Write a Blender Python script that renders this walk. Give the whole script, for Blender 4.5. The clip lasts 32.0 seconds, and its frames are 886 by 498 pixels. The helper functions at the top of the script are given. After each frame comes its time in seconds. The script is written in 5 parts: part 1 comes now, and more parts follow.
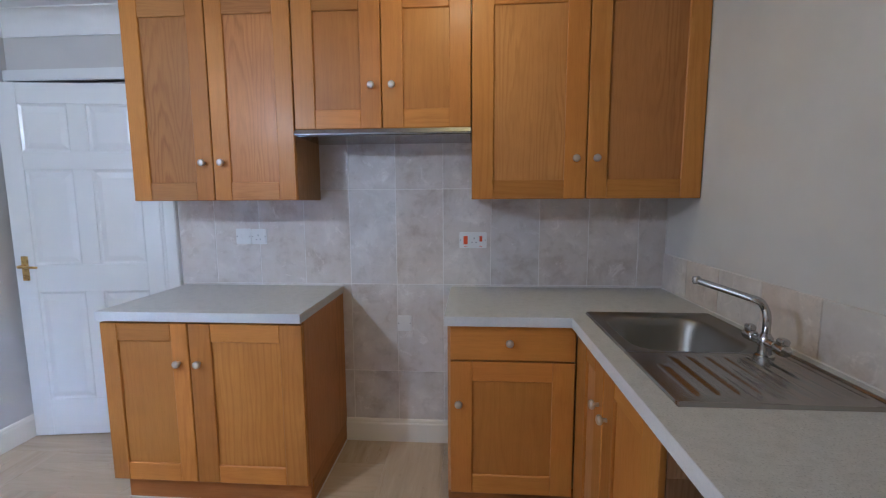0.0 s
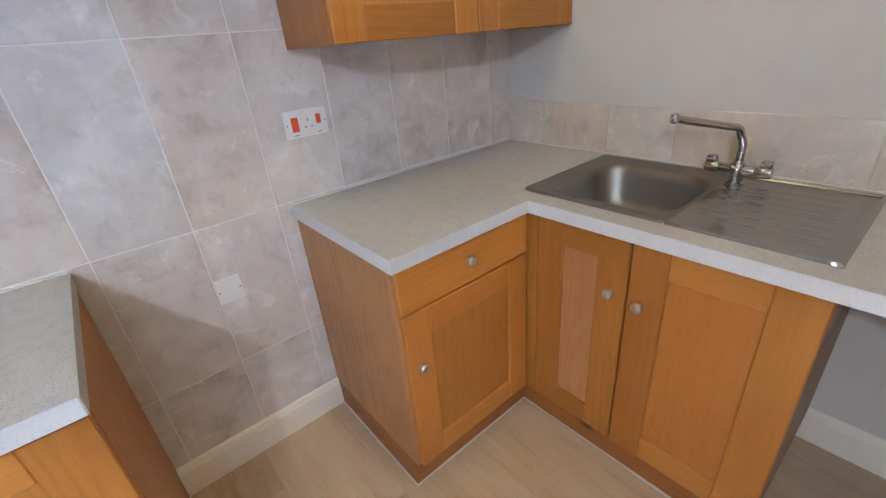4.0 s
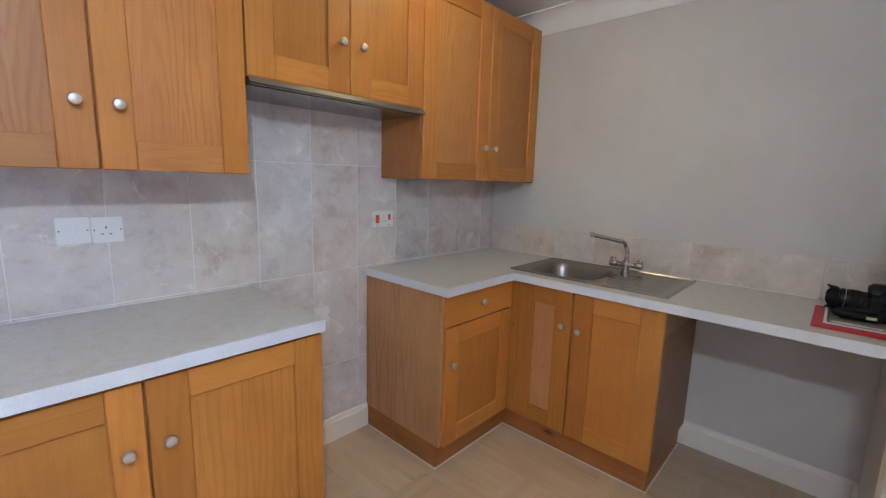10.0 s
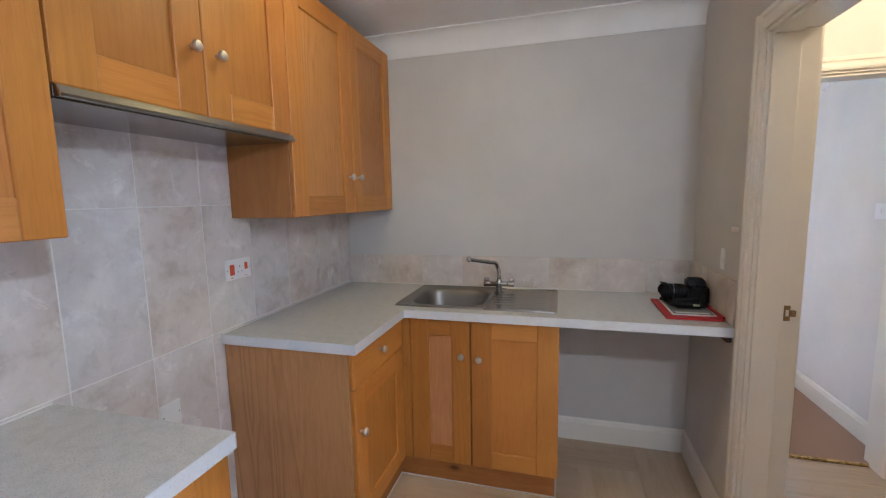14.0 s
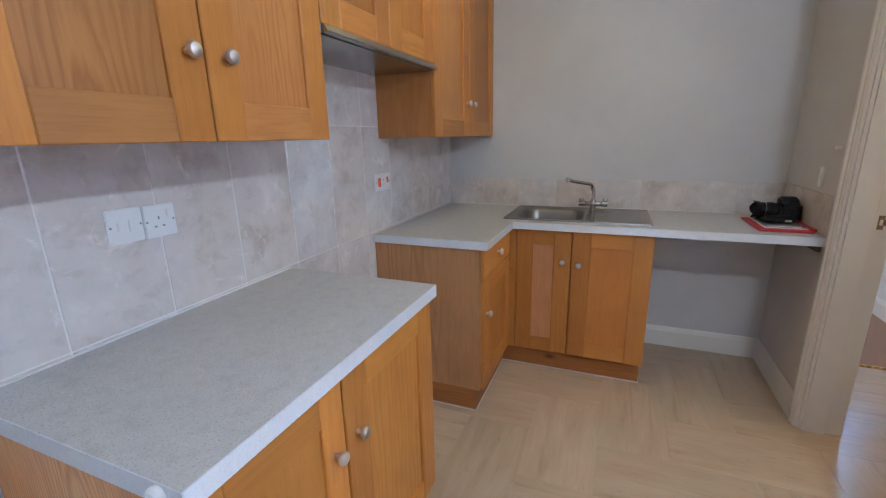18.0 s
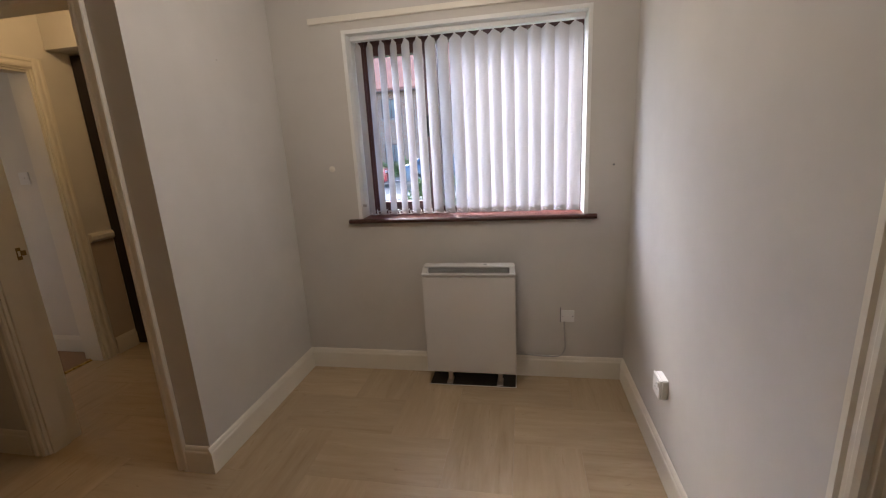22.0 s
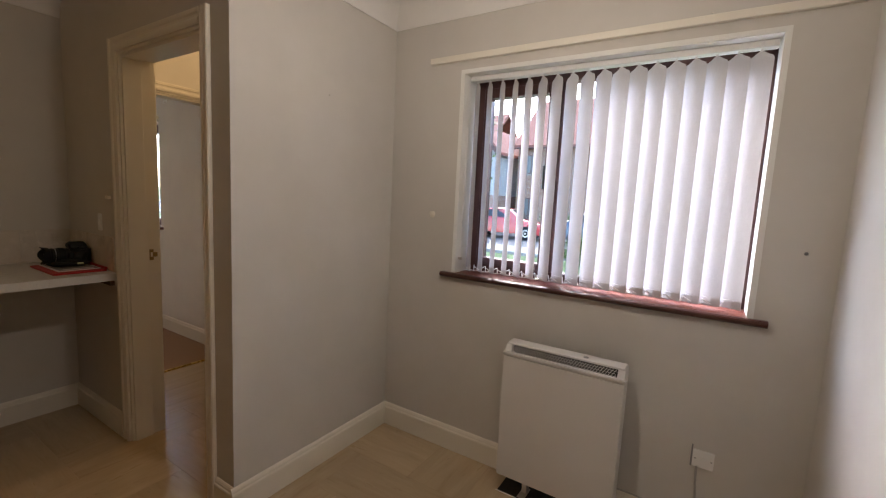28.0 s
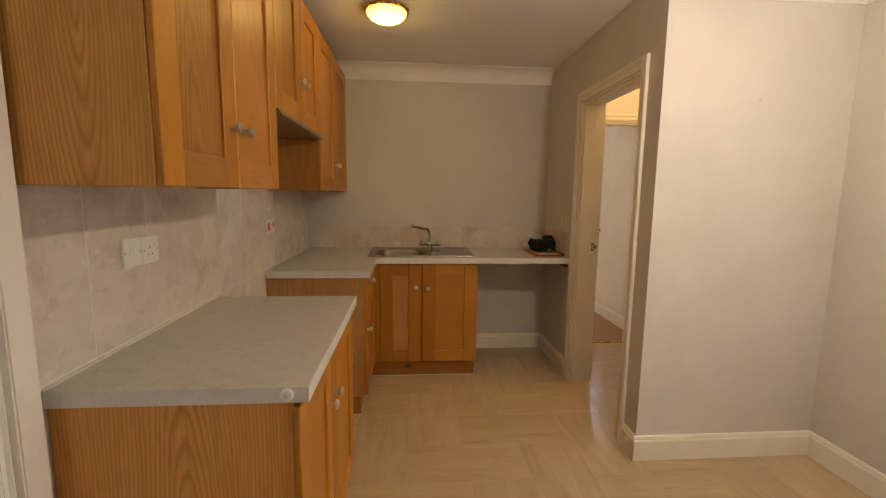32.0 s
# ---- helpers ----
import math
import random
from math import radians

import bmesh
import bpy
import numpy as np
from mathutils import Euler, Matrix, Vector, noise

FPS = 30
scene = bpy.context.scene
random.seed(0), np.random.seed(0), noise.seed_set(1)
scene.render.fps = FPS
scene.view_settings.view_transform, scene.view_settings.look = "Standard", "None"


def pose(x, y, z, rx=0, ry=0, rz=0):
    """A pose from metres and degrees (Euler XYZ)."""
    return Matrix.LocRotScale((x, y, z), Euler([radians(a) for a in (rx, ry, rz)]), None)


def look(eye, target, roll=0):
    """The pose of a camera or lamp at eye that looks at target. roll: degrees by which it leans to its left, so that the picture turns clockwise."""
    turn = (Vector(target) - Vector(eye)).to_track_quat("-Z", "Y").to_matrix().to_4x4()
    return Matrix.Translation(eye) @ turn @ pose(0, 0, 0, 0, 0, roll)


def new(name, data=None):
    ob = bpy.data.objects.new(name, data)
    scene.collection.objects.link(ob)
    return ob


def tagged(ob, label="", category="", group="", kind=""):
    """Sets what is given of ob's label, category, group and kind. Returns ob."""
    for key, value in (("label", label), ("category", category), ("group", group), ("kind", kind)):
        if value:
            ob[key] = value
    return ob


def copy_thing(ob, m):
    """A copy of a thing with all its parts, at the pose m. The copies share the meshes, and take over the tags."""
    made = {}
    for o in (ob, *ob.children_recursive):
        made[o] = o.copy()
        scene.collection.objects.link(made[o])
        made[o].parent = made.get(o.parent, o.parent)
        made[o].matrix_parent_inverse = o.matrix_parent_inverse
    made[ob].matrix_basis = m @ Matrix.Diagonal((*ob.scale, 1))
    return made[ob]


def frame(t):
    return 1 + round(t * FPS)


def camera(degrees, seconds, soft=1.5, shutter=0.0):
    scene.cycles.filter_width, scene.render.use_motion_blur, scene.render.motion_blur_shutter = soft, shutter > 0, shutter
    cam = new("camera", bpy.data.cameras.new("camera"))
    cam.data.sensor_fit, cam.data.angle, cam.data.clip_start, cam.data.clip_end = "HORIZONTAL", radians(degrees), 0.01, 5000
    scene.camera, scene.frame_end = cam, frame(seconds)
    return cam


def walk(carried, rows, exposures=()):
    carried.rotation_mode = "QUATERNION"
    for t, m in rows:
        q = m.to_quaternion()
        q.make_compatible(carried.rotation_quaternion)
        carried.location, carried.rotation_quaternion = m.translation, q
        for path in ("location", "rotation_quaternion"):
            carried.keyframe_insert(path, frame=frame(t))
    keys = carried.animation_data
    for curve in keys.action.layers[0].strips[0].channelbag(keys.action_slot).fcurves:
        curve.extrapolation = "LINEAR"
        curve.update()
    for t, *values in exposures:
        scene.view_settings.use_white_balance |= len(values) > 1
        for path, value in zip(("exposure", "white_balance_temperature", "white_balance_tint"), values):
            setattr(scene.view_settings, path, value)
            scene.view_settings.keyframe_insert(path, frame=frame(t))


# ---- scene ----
cam = camera(92.6, 32.0, 1.2)
PATH = [
    (0, (-0.185, 0.477, 1.383), (-0.321, 2.459, 1.151), -0.3),
    (0.5, (-0.158, 0.535, 1.361), (0.0, 2.498, 1.013), -2.0),
    (1, (-0.19, 0.611, 1.352), (0.326, 2.487, 0.889), -2.4),
    (1.5, (-0.212, 0.663, 1.318), (0.421, 2.43, 0.63), -1.9),
    (2, (-0.232, 0.706, 1.274), (0.474, 2.362, 0.404), 0.1),
    (2.5, (-0.298, 0.841, 1.325), (0.512, 2.429, 0.419), 0.7),
    (3, (-0.366, 1.06, 1.333), (0.473, 2.652, 0.461), -1.1),
    (3.5, (-0.491, 1.223, 1.359), (0.314, 2.845, 0.51), -2.0),
    (4, (-0.751, 1.365, 1.377), (0.355, 2.774, 0.487), -5.3),
    (4.5, (-0.979, 1.293, 1.368), (0.298, 2.552, 0.481), -2.4),
    (6.5, (-1.598, 0.744, 1.368), (-0.294, 2.118, 0.726), -0.6),
    (7, (-1.612, 0.689, 1.359), (-0.384, 2.174, 0.825), -1.0),
    (7.5, (-1.598, 0.703, 1.362), (-0.4, 2.241, 0.914), -1.0),
    (8, (-1.551, 0.722, 1.37), (-0.365, 2.281, 0.968), -0.6),
    (8.5, (-1.551, 0.742, 1.372), (-0.384, 2.325, 1.008), -0.1),
    (9, (-1.594, 0.794, 1.391), (-0.431, 2.393, 1.093), 0.6),
    (9.5, (-1.63, 0.881, 1.389), (-0.323, 2.367, 1.1), 1.3),
    (10, (-1.636, 0.946, 1.381), (-0.192, 2.291, 1.06), 1.6),
    (10.5, (-1.608, 1.007, 1.36), (-0.05, 2.2, 0.974), 1.1),
    (11, (-1.546, 1.138, 1.363), (0.1, 2.189, 0.928), -1.4),
    (11.5, (-1.56, 1.256, 1.36), (0.191, 2.103, 0.895), -1.6),
    (12, (-1.623, 1.362, 1.379), (0.219, 1.968, 0.893), -2.2),
    (12.5, (-1.652, 1.423, 1.414), (0.226, 1.947, 0.966), -1.6),
    (13, (-1.646, 1.441, 1.435), (0.261, 1.934, 1.088), -1.1),
    (13.5, (-1.657, 1.433, 1.442), (0.261, 1.927, 1.161), -1.0),
    (15.5, (-1.808, 1.292, 1.5), (0.027, 2.067, 1.322), -1.2),
    (16, (-1.885, 1.233, 1.501), (-0.108, 2.13, 1.308), -1.0),
    (16.5, (-1.957, 1.222, 1.502), (-0.283, 2.302, 1.33), -1.5),
    (17, (-1.996, 1.268, 1.488), (-0.402, 2.463, 1.306), -1.4),
    (17.5, (-2.097, 1.422, 1.448), (-0.527, 2.628, 1.168), -1.0),
    (18, (-2.122, 1.626, 1.382), (-0.333, 2.362, 0.872), -1.3),
    (18.5, (-2.053, 1.796, 1.362), (-0.163, 1.954, 0.729), -4.0),
    (19, (-2.037, 1.949, 1.377), (-0.233, 1.451, 0.672), -5.2),
    (19.5, (-2.099, 1.973, 1.403), (-0.501, 0.983, 0.719), -4.0),
    (20, (-2.204, 1.942, 1.379), (-0.943, 0.539, 0.713), -4.0),
    (20.5, (-2.235, 1.999, 1.359), (-1.267, 0.385, 0.681), -4.5),
    (20.8, (-2.248, 2.029, 1.341), (-1.402, 0.346, 0.664), -4.8),
    (21, (-2.269, 2.05, 1.337), (-1.515, 0.327, 0.658), -5.0),
    (21.5, (-2.234, 2.107, 1.365), (-1.734, 0.285, 0.706), -4.4),
    (22, (-2.216, 2.154, 1.391), (-1.844, 0.245, 0.919), -3.2),
    (22.5, (-2.206, 2.166, 1.405), (-1.895, 0.206, 1.158), -2.3),
    (23, (-2.198, 2.156, 1.415), (-1.899, 0.181, 1.308), -1.9),
    (23.5, (-2.192, 2.144, 1.444), (-1.909, 0.166, 1.394), -1.8),
    (24, (-2.181, 2.13, 1.446), (-1.904, 0.15, 1.414), -1.6),
    (24.5, (-2.171, 2.121, 1.446), (-1.887, 0.142, 1.38), -1.9),
    (26.5, (-2.157, 2.036, 1.402), (-1.763, 0.106, 1.056), -2.1),
    (27, (-2.27, 1.899, 1.393), (-1.599, 0.048, 1.045), 1.0),
    (27.5, (-2.314, 1.759, 1.37), (-1.455, -0.02, 1.064), 1.8),
    (28, (-2.391, 1.692, 1.379), (-1.341, 0.007, 1.144), 2.8),
    (28.5, (-2.545, 1.688, 1.363), (-1.11, 0.318, 1.111), 3.3),
    (29, (-2.598, 1.735, 1.389), (-0.907, 0.708, 1.094), 2.3),
    (29.5, (-2.695, 1.771, 1.392), (-0.887, 0.976, 1.075), 1.7),
    (30, (-2.796, 1.827, 1.394), (-0.912, 1.241, 1.065), 1.4),
    (30.5, (-2.879, 1.861, 1.392), (-0.945, 1.458, 1.075), 1.0),
    (31, (-2.914, 1.889, 1.389), (-0.954, 1.612, 1.101), 0.8),
    (31.5, (-2.892, 1.915, 1.387), (-0.921, 1.707, 1.121), 0.8),
    (32, (-2.803, 1.91, 1.376), (-0.826, 1.759, 1.115), 0.7),
]
EXPOSURES = [(0, 3.87, 4220, 10), (1, 4.45, 4300, 10), (2, 4.85, 4350, 10), (3, 4.75, 4400, 10), (7, 4.12, 4550, 10), (9.5, 4.12, 4520, 10), (10.5, 4.24, 4320, 10), (12, 4.3, 4330, 10), (13.3, 4.25, 4450, 10), (16, 4.15, 4200, 10), (18, 4.15, 4250, 10), (19, 3.95, 4300, 5), (20, 2.2, 5200, 14), (21, 2.4, 5700, 14), (23, 2.28, 6100, 14), (27.5, 2.28, 6050, 14), (29, 3.0, 6350, 14), (30, 3.3, 6300, 14), (31, 3.53, 6900, 14), (32, 3.55, 7200, 14)]
walk(cam, [(t, look(eye, target, roll)) for t, eye, target, roll in PATH], EXPOSURES)

# ---- light ----
world = bpy.data.worlds.new("world")
scene.world = world
world.use_nodes = True
wn = world.node_tree.nodes
sky = wn.new("ShaderNodeTexSky")
sky.sky_type, sky.sun_disc = "NISHITA", False
sky.sun_elevation, sky.sun_rotation = radians(42), radians(150)
sky.dust_density, sky.air_density, sky.ozone_density = 2.0, 1.0, 1.0
wn["Background"].inputs["Strength"].default_value = 0.42
world.node_tree.links.new(sky.outputs[0], wn["Background"].inputs[0])


def lamp(name, kind, energy, colour, m, size=0.05):
    data = bpy.data.lights.new(name, kind)
    data.energy, data.color = energy, colour
    if kind == "SUN":
        data.angle = radians(4)
    else:
        data.shadow_soft_size = size
    ob = new(name, data)
    ob.matrix_world = m
    return ob


sun_way = Vector((math.sin(radians(150)) * math.cos(radians(42)), math.cos(radians(150)) * math.cos(radians(42)), math.sin(radians(42))))
lamp("sun", "SUN", 0.5, (1, 0.96, 0.9), look(sun_way * 20, (0, 0, 0)))

# lamps that hang in the rooms; room and hall ones unseen, added for light
lamp("dome_lamp", "POINT", 0.11, (1.0, 0.70, 0.42), pose(-0.25, 2.05, 2.362), 0.034)
lamp("bulb_lamp", "POINT", 2.3, (1.0, 0.85, 0.66), pose(-1.832, 0.72, 2.034), 0.027)
lamp("room_bulb_lamp", "POINT", 1.3, (1.0, 0.80, 0.55), pose(2.3, 1.35, 2.034), 0.022)
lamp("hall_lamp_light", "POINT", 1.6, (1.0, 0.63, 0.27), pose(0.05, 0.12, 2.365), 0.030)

# ---- materials ----


class Mat:
    """A node material with a few short-hands."""

    def __init__(self, name, rough=0.5, metal=0.0):
        self.m = bpy.data.materials.new(name)
        self.m.use_nodes = True
        self.t = self.m.node_tree
        self.p = self.t.nodes["Principled BSDF"]
        self.p.inputs["Roughness"].default_value = rough
        self.p.inputs["Metallic"].default_value = metal

    def add(self, kind, **values):
        n = self.t.nodes.new(kind)
        for key, value in values.items():
            n.inputs[key].default_value = value
        return n

    def link(self, a, b):
        self.t.links.new(a, b)

    def coords(self, scale=(1, 1, 1), shuffle=True):
        c, mp = self.add("ShaderNodeTexCoord"), self.add("ShaderNodeMapping")
        mp.inputs["Scale"].default_value = scale
        src = c.outputs["Object"]
        if shuffle:
            info, mul, add = self.add("ShaderNodeObjectInfo"), self.add("ShaderNodeVectorMath"), self.add("ShaderNodeVectorMath")
            mul.operation = "MULTIPLY"
            mul.inputs[1].default_value = (37.0, 53.0, 71.0)
            self.link(info.outputs["Random"], mul.inputs[0])
            self.link(src, add.inputs[0])
            self.link(mul.outputs[0], add.inputs[1])
            src = add.outputs[0]
        self.link(src, mp.inputs[0])
        return mp.outputs[0]

    def noise(self, vec, scale, detail=4.0, rough=0.55, warp=0.0):
        n = self.add("ShaderNodeTexNoise", Scale=scale, Detail=detail, Roughness=rough, Distortion=warp)
        self.link(vec, n.inputs["Vector"])
        return n.outputs[0]

    def ramp(self, fac, *stops):
        n = self.add("ShaderNodeValToRGB")
        e = n.color_ramp.elements
        while len(e) < len(stops):
            e.new(0.5)
        for el, (pos, col) in zip(e, stops):
            el.position, el.color = pos, (*col, 1) if not isinstance(col, float) else (col, col, col, 1)
        self.link(fac, n.inputs[0])
        return n.outputs[0]

    def mix(self, a, b, fac, mode="MIX"):
        n = self.t.nodes.new("ShaderNodeMix")
        n.data_type, n.blend_type = "RGBA", mode
        for s, v in ((n.inputs[0], fac), (n.inputs[6], a), (n.inputs[7], b)):
            if isinstance(v, bpy.types.NodeSocket):
                self.link(v, s)
            else:
                s.default_value = v if isinstance(v, float) else (*v, 1)
        return n.outputs[2]

    def vary(self, colour, low=0.85, high=1.12):
        info, rng, hsv = self.add("ShaderNodeObjectInfo"), self.add("ShaderNodeMapRange"), self.add("ShaderNodeHueSaturation")
        rng.inputs["To Min"].default_value, rng.inputs["To Max"].default_value = low, high
        self.link(info.outputs["Random"], rng.inputs[0])
        self.link(rng.outputs[0], hsv.inputs["Value"])
        self.link(colour, hsv.inputs["Color"])
        return hsv.outputs[0]

    def colour(self, c):
        if isinstance(c, bpy.types.NodeSocket):
            self.link(c, self.p.inputs["Base Color"])
        else:
            self.p.inputs["Base Color"].default_value = (*c, 1)
        return self

    def bump(self, h, strength=0.2, dist=0.002):
        b = self.add("ShaderNodeBump", Strength=strength, Distance=dist)
        self.link(h, b.inputs["Height"])
        self.link(b.outputs[0], self.p.inputs["Normal"])
        return self

    def roughness(self, r):
        self.link(r, self.p.inputs["Roughness"])
        return self

    def put(self, **values):
        for key, value in values.items():
            self.p.inputs[key.replace("_", " ")].default_value = value
        return self


def wood(name, axis, dark, mid, light, rough=0.46, ring=0.012, lines=0.18, knots=False, sheen=0.15, wild=1.0, lean=0.16, span=0.15, heart=0.0, pores=0.76):
    """Timber or veneer cut from a log that lies along one axis (0 x, 1 y, 2 z): growth rings round a slightly tilted pith."""
    k = Mat(name, rough)

    def maths(op, a, b=0.0, c=0.0):
        n = k.add("ShaderNodeMath")
        n.operation = op
        for sock, val in zip(n.inputs, (a, b, c)):
            if isinstance(val, bpy.types.NodeSocket):
                k.link(val, sock)
            else:
                sock.default_value = val
        return n.outputs[0]

    info, white, split, rnd = k.add("ShaderNodeObjectInfo"), k.add("ShaderNodeTexWhiteNoise"), k.add("ShaderNodeSeparateXYZ"), k.add("ShaderNodeSeparateColor")
    white.noise_dimensions = "1D"
    k.link(info.outputs["Random"], white.inputs["W"])
    k.link(white.outputs["Color"], rnd.inputs[0])
    k.link(k.add("ShaderNodeTexCoord").outputs["Object"], split.inputs[0])
    along, across, depth = split.outputs[axis], split.outputs[(axis + 1) % 3], split.outputs[(axis + 2) % 3]
    s = [1.0, 1.0, 1.0]
    s[axis] = 0.06
    v = k.coords(tuple(s))
    s[axis] = 0.22
    wave = k.noise(k.coords(tuple(s)), 7.0, 2.5, 0.5, 0.3)
    fine = k.noise(v, 210.0, 4.0, 0.6)
    if heart:
        a = maths("SUBTRACT", maths("PINGPONG", maths("ADD", depth, span * 0.55), span), span / 2)
        b = maths("MULTIPLY_ADD", along, lean, heart)
    else:
        a = maths("SUBTRACT", maths("PINGPONG", maths("MULTIPLY_ADD", rnd.outputs[0], 1.7, across), span), span / 2)
        b = maths("SUBTRACT", maths("PINGPONG", maths("MULTIPLY_ADD", rnd.outputs[1], 0.9, depth), 0.11), 0.03)
        b = maths("MULTIPLY_ADD", along, maths("MULTIPLY", maths("SUBTRACT", rnd.outputs[2], 0.5), lean), b)
    r = maths("SQRT", maths("ADD", maths("MULTIPLY", a, a), maths("MULTIPLY", b, b)))
    r = maths("MULTIPLY_ADD", wave, 0.075 * wild, r)
    r = maths("MULTIPLY_ADD", k.noise(v, 30.0, 4.0, 0.6), 0.022 * min(1.0, wild), r)
    rings = k.ramp(maths("FRACT", maths("DIVIDE", r, ring)), (0.0, 0.5), (0.14, 1.0), (0.55, 0.82), (0.86, 0.0), (1.0, 0.5))
    calm = k.ramp(k.noise(k.coords(tuple(s)), 2.6, 2.0), (0.34, 0.1), (0.60, 0.9 if not heart else 0.45))
    rings = k.mix(rings, (0.72, 0.72, 0.72), calm)
    line = tuple(m + (d - m) * lines for d, m in zip(dark, mid))
    body = k.mix(line, light, rings)
    streak = k.noise(v, 46.0, 5.0, 0.62)
    body = k.mix(body, tuple(0.55 * c for c in light), k.ramp(streak, (0.40, 0.0), (0.72, 0.34 if pores < 0.8 else 0.16)))
    col = k.mix(dark, body, k.ramp(fine, (0.36, pores), (0.52, 1.0)))
    if knots:
        s[axis] = 0.5
        cell = k.add("ShaderNodeTexVoronoi", Scale=7.0)
        k.link(k.coords(tuple(s)), cell.inputs["Vector"])
        col = k.mix((0.07, 0.022, 0.008), col, k.ramp(cell.outputs["Distance"], (0.04, 0.1), (0.11, 0.75), (0.2, 1.0)))
    tone = k.noise(k.coords((1, 1, 1)), 3.0, 3.0)
    col = k.mix(col, k.mix(col, mid, 0.6, "MULTIPLY"), k.ramp(tone, (0.40, 0.0), (0.70, 0.34)))
    pink = k.mix(col, (1.0, 0.93, 0.90), k.ramp(rnd.outputs[1], (0.3, 0.0), (0.9, 0.9)), "MULTIPLY")
    k.colour(k.vary(pink, 0.84, 1.22)).bump(fine, 0.05, 0.0006)
    k.roughness(k.ramp(fine, (0.3, rough + 0.05), (0.7, rough - 0.05)))
    return k.put(Coat_Weight=sheen, Coat_Roughness=0.26, Specular_IOR_Level=0.35).m


OAK = ((0.22, 0.081, 0.009), (0.43, 0.181, 0.020), (0.49, 0.218, 0.028))
oak = [wood("honey_oak_" + "xyz"[a], a, *OAK, ring=0.024, lines=0.09, sheen=0.16, pores=0.87) for a in range(3)]
FIG = ((0.21, 0.086, 0.016), (0.39, 0.168, 0.030), (0.47, 0.224, 0.048))
figured_oak = [wood("figured_oak_" + "xyz"[a], a, *FIG, ring=0.014, lines=0.50, sheen=0.16, pores=0.84) for a in range(3)]
VEN = ((0.19, 0.090, 0.028), (0.38, 0.192, 0.062), (0.47, 0.255, 0.095))
veneer = [wood("oak_veneer_" + "xyz"[a], a, *VEN, rough=0.48, ring=0.016, lines=0.36, sheen=0.1, wild=0.5, pores=0.80) for a in range(3)]
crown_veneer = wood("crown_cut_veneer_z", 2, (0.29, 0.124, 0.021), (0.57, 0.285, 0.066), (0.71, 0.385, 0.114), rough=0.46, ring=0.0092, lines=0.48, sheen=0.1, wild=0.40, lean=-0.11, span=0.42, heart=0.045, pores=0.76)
# reddish oak; also stands in for shade on the base cabinet's east side
red_and_shaded_veneer = wood("red_and_shaded_oak_z", 2, (0.19, 0.070, 0.011), (0.35, 0.146, 0.025), (0.42, 0.188, 0.040), rough=0.44, ring=0.024, lines=0.3, sheen=0.15, pores=0.82)
grey_veneer = wood("grey_oak_veneer_z", 2, (0.16, 0.088, 0.038), (0.31, 0.182, 0.086), (0.38, 0.236, 0.120), rough=0.5, ring=0.014, lines=0.3, sheen=0.08, wild=0.4, pores=0.8)
pale_veneer = wood("pale_veneer_z", 2, (0.34, 0.16, 0.05), (0.42, 0.208, 0.068), (0.47, 0.25, 0.092), rough=0.42, lines=0.2)
KNT = ((0.19, 0.066, 0.012), (0.33, 0.128, 0.021), (0.40, 0.170, 0.033))
plinth_wood = [wood("plinth_pine_" + "xyz"[a], a, *KNT, rough=0.5, ring=0.022, lines=0.35, knots=True, sheen=0.1) for a in range(3)]
# mahogany lifted redder for the daylight on the window board
SILL = ((0.05, 0.012, 0.008), (0.115, 0.030, 0.020), (0.16, 0.046, 0.03))
batten_wood = wood("old_batten_x", 0, (0.05, 0.035, 0.025), (0.11, 0.08, 0.06), (0.15, 0.11, 0.085), rough=0.7, sheen=0.0)
# same wood as the board, darkened for the nosing's face turned from light
shaded_nosing_wood = wood("shaded_mahogany_x", 0, (0.02, 0.006, 0.005), (0.05, 0.014, 0.011), (0.075, 0.022, 0.016), rough=0.3)
dark_wood = [wood("mahogany_" + "xyz"[a], a, *SILL, rough=0.3) for a in range(3)]


def paint(name, col, rough=0.85, bump=0.1, scale=180.0, marks=0.06):
    k = Mat(name, rough)
    v = k.coords(shuffle=False)
    fine = k.noise(v, scale, 3.0)
    cloud = k.noise(v, 1.6, 5.0, 0.6)
    darker = tuple(c * (1 - marks * 1.6) for c in col)
    k.colour(k.mix(darker, col, k.ramp(cloud, (0.3, 0.0), (0.62, 1.0)))).bump(fine, bump, 0.0015)
    k.roughness(k.ramp(cloud, (0.3, rough), (0.7, max(0.05, rough - 0.08))))
    return k.m


wall_paint = paint("wall_emulsion", (0.62, 0.595, 0.56))
hall_paint = paint("hall_emulsion", (0.74, 0.71, 0.66))
lower_paint = paint("hall_lower_emulsion", (0.55, 0.46, 0.38))
gloss = paint("cream_gloss", (0.80, 0.76, 0.675), 0.42, 0.05, 60.0, 0.025)
door_gloss = paint("white_gloss", (0.80, 0.80, 0.78), 0.25, 0.04, 50.0, 0.03)
cove_paint = paint("cove_paint", (0.84, 0.83, 0.81), 0.75, 0.05)
reveal_paint = paint("reveal_paint", (0.82, 0.82, 0.80), 0.6, 0.05)


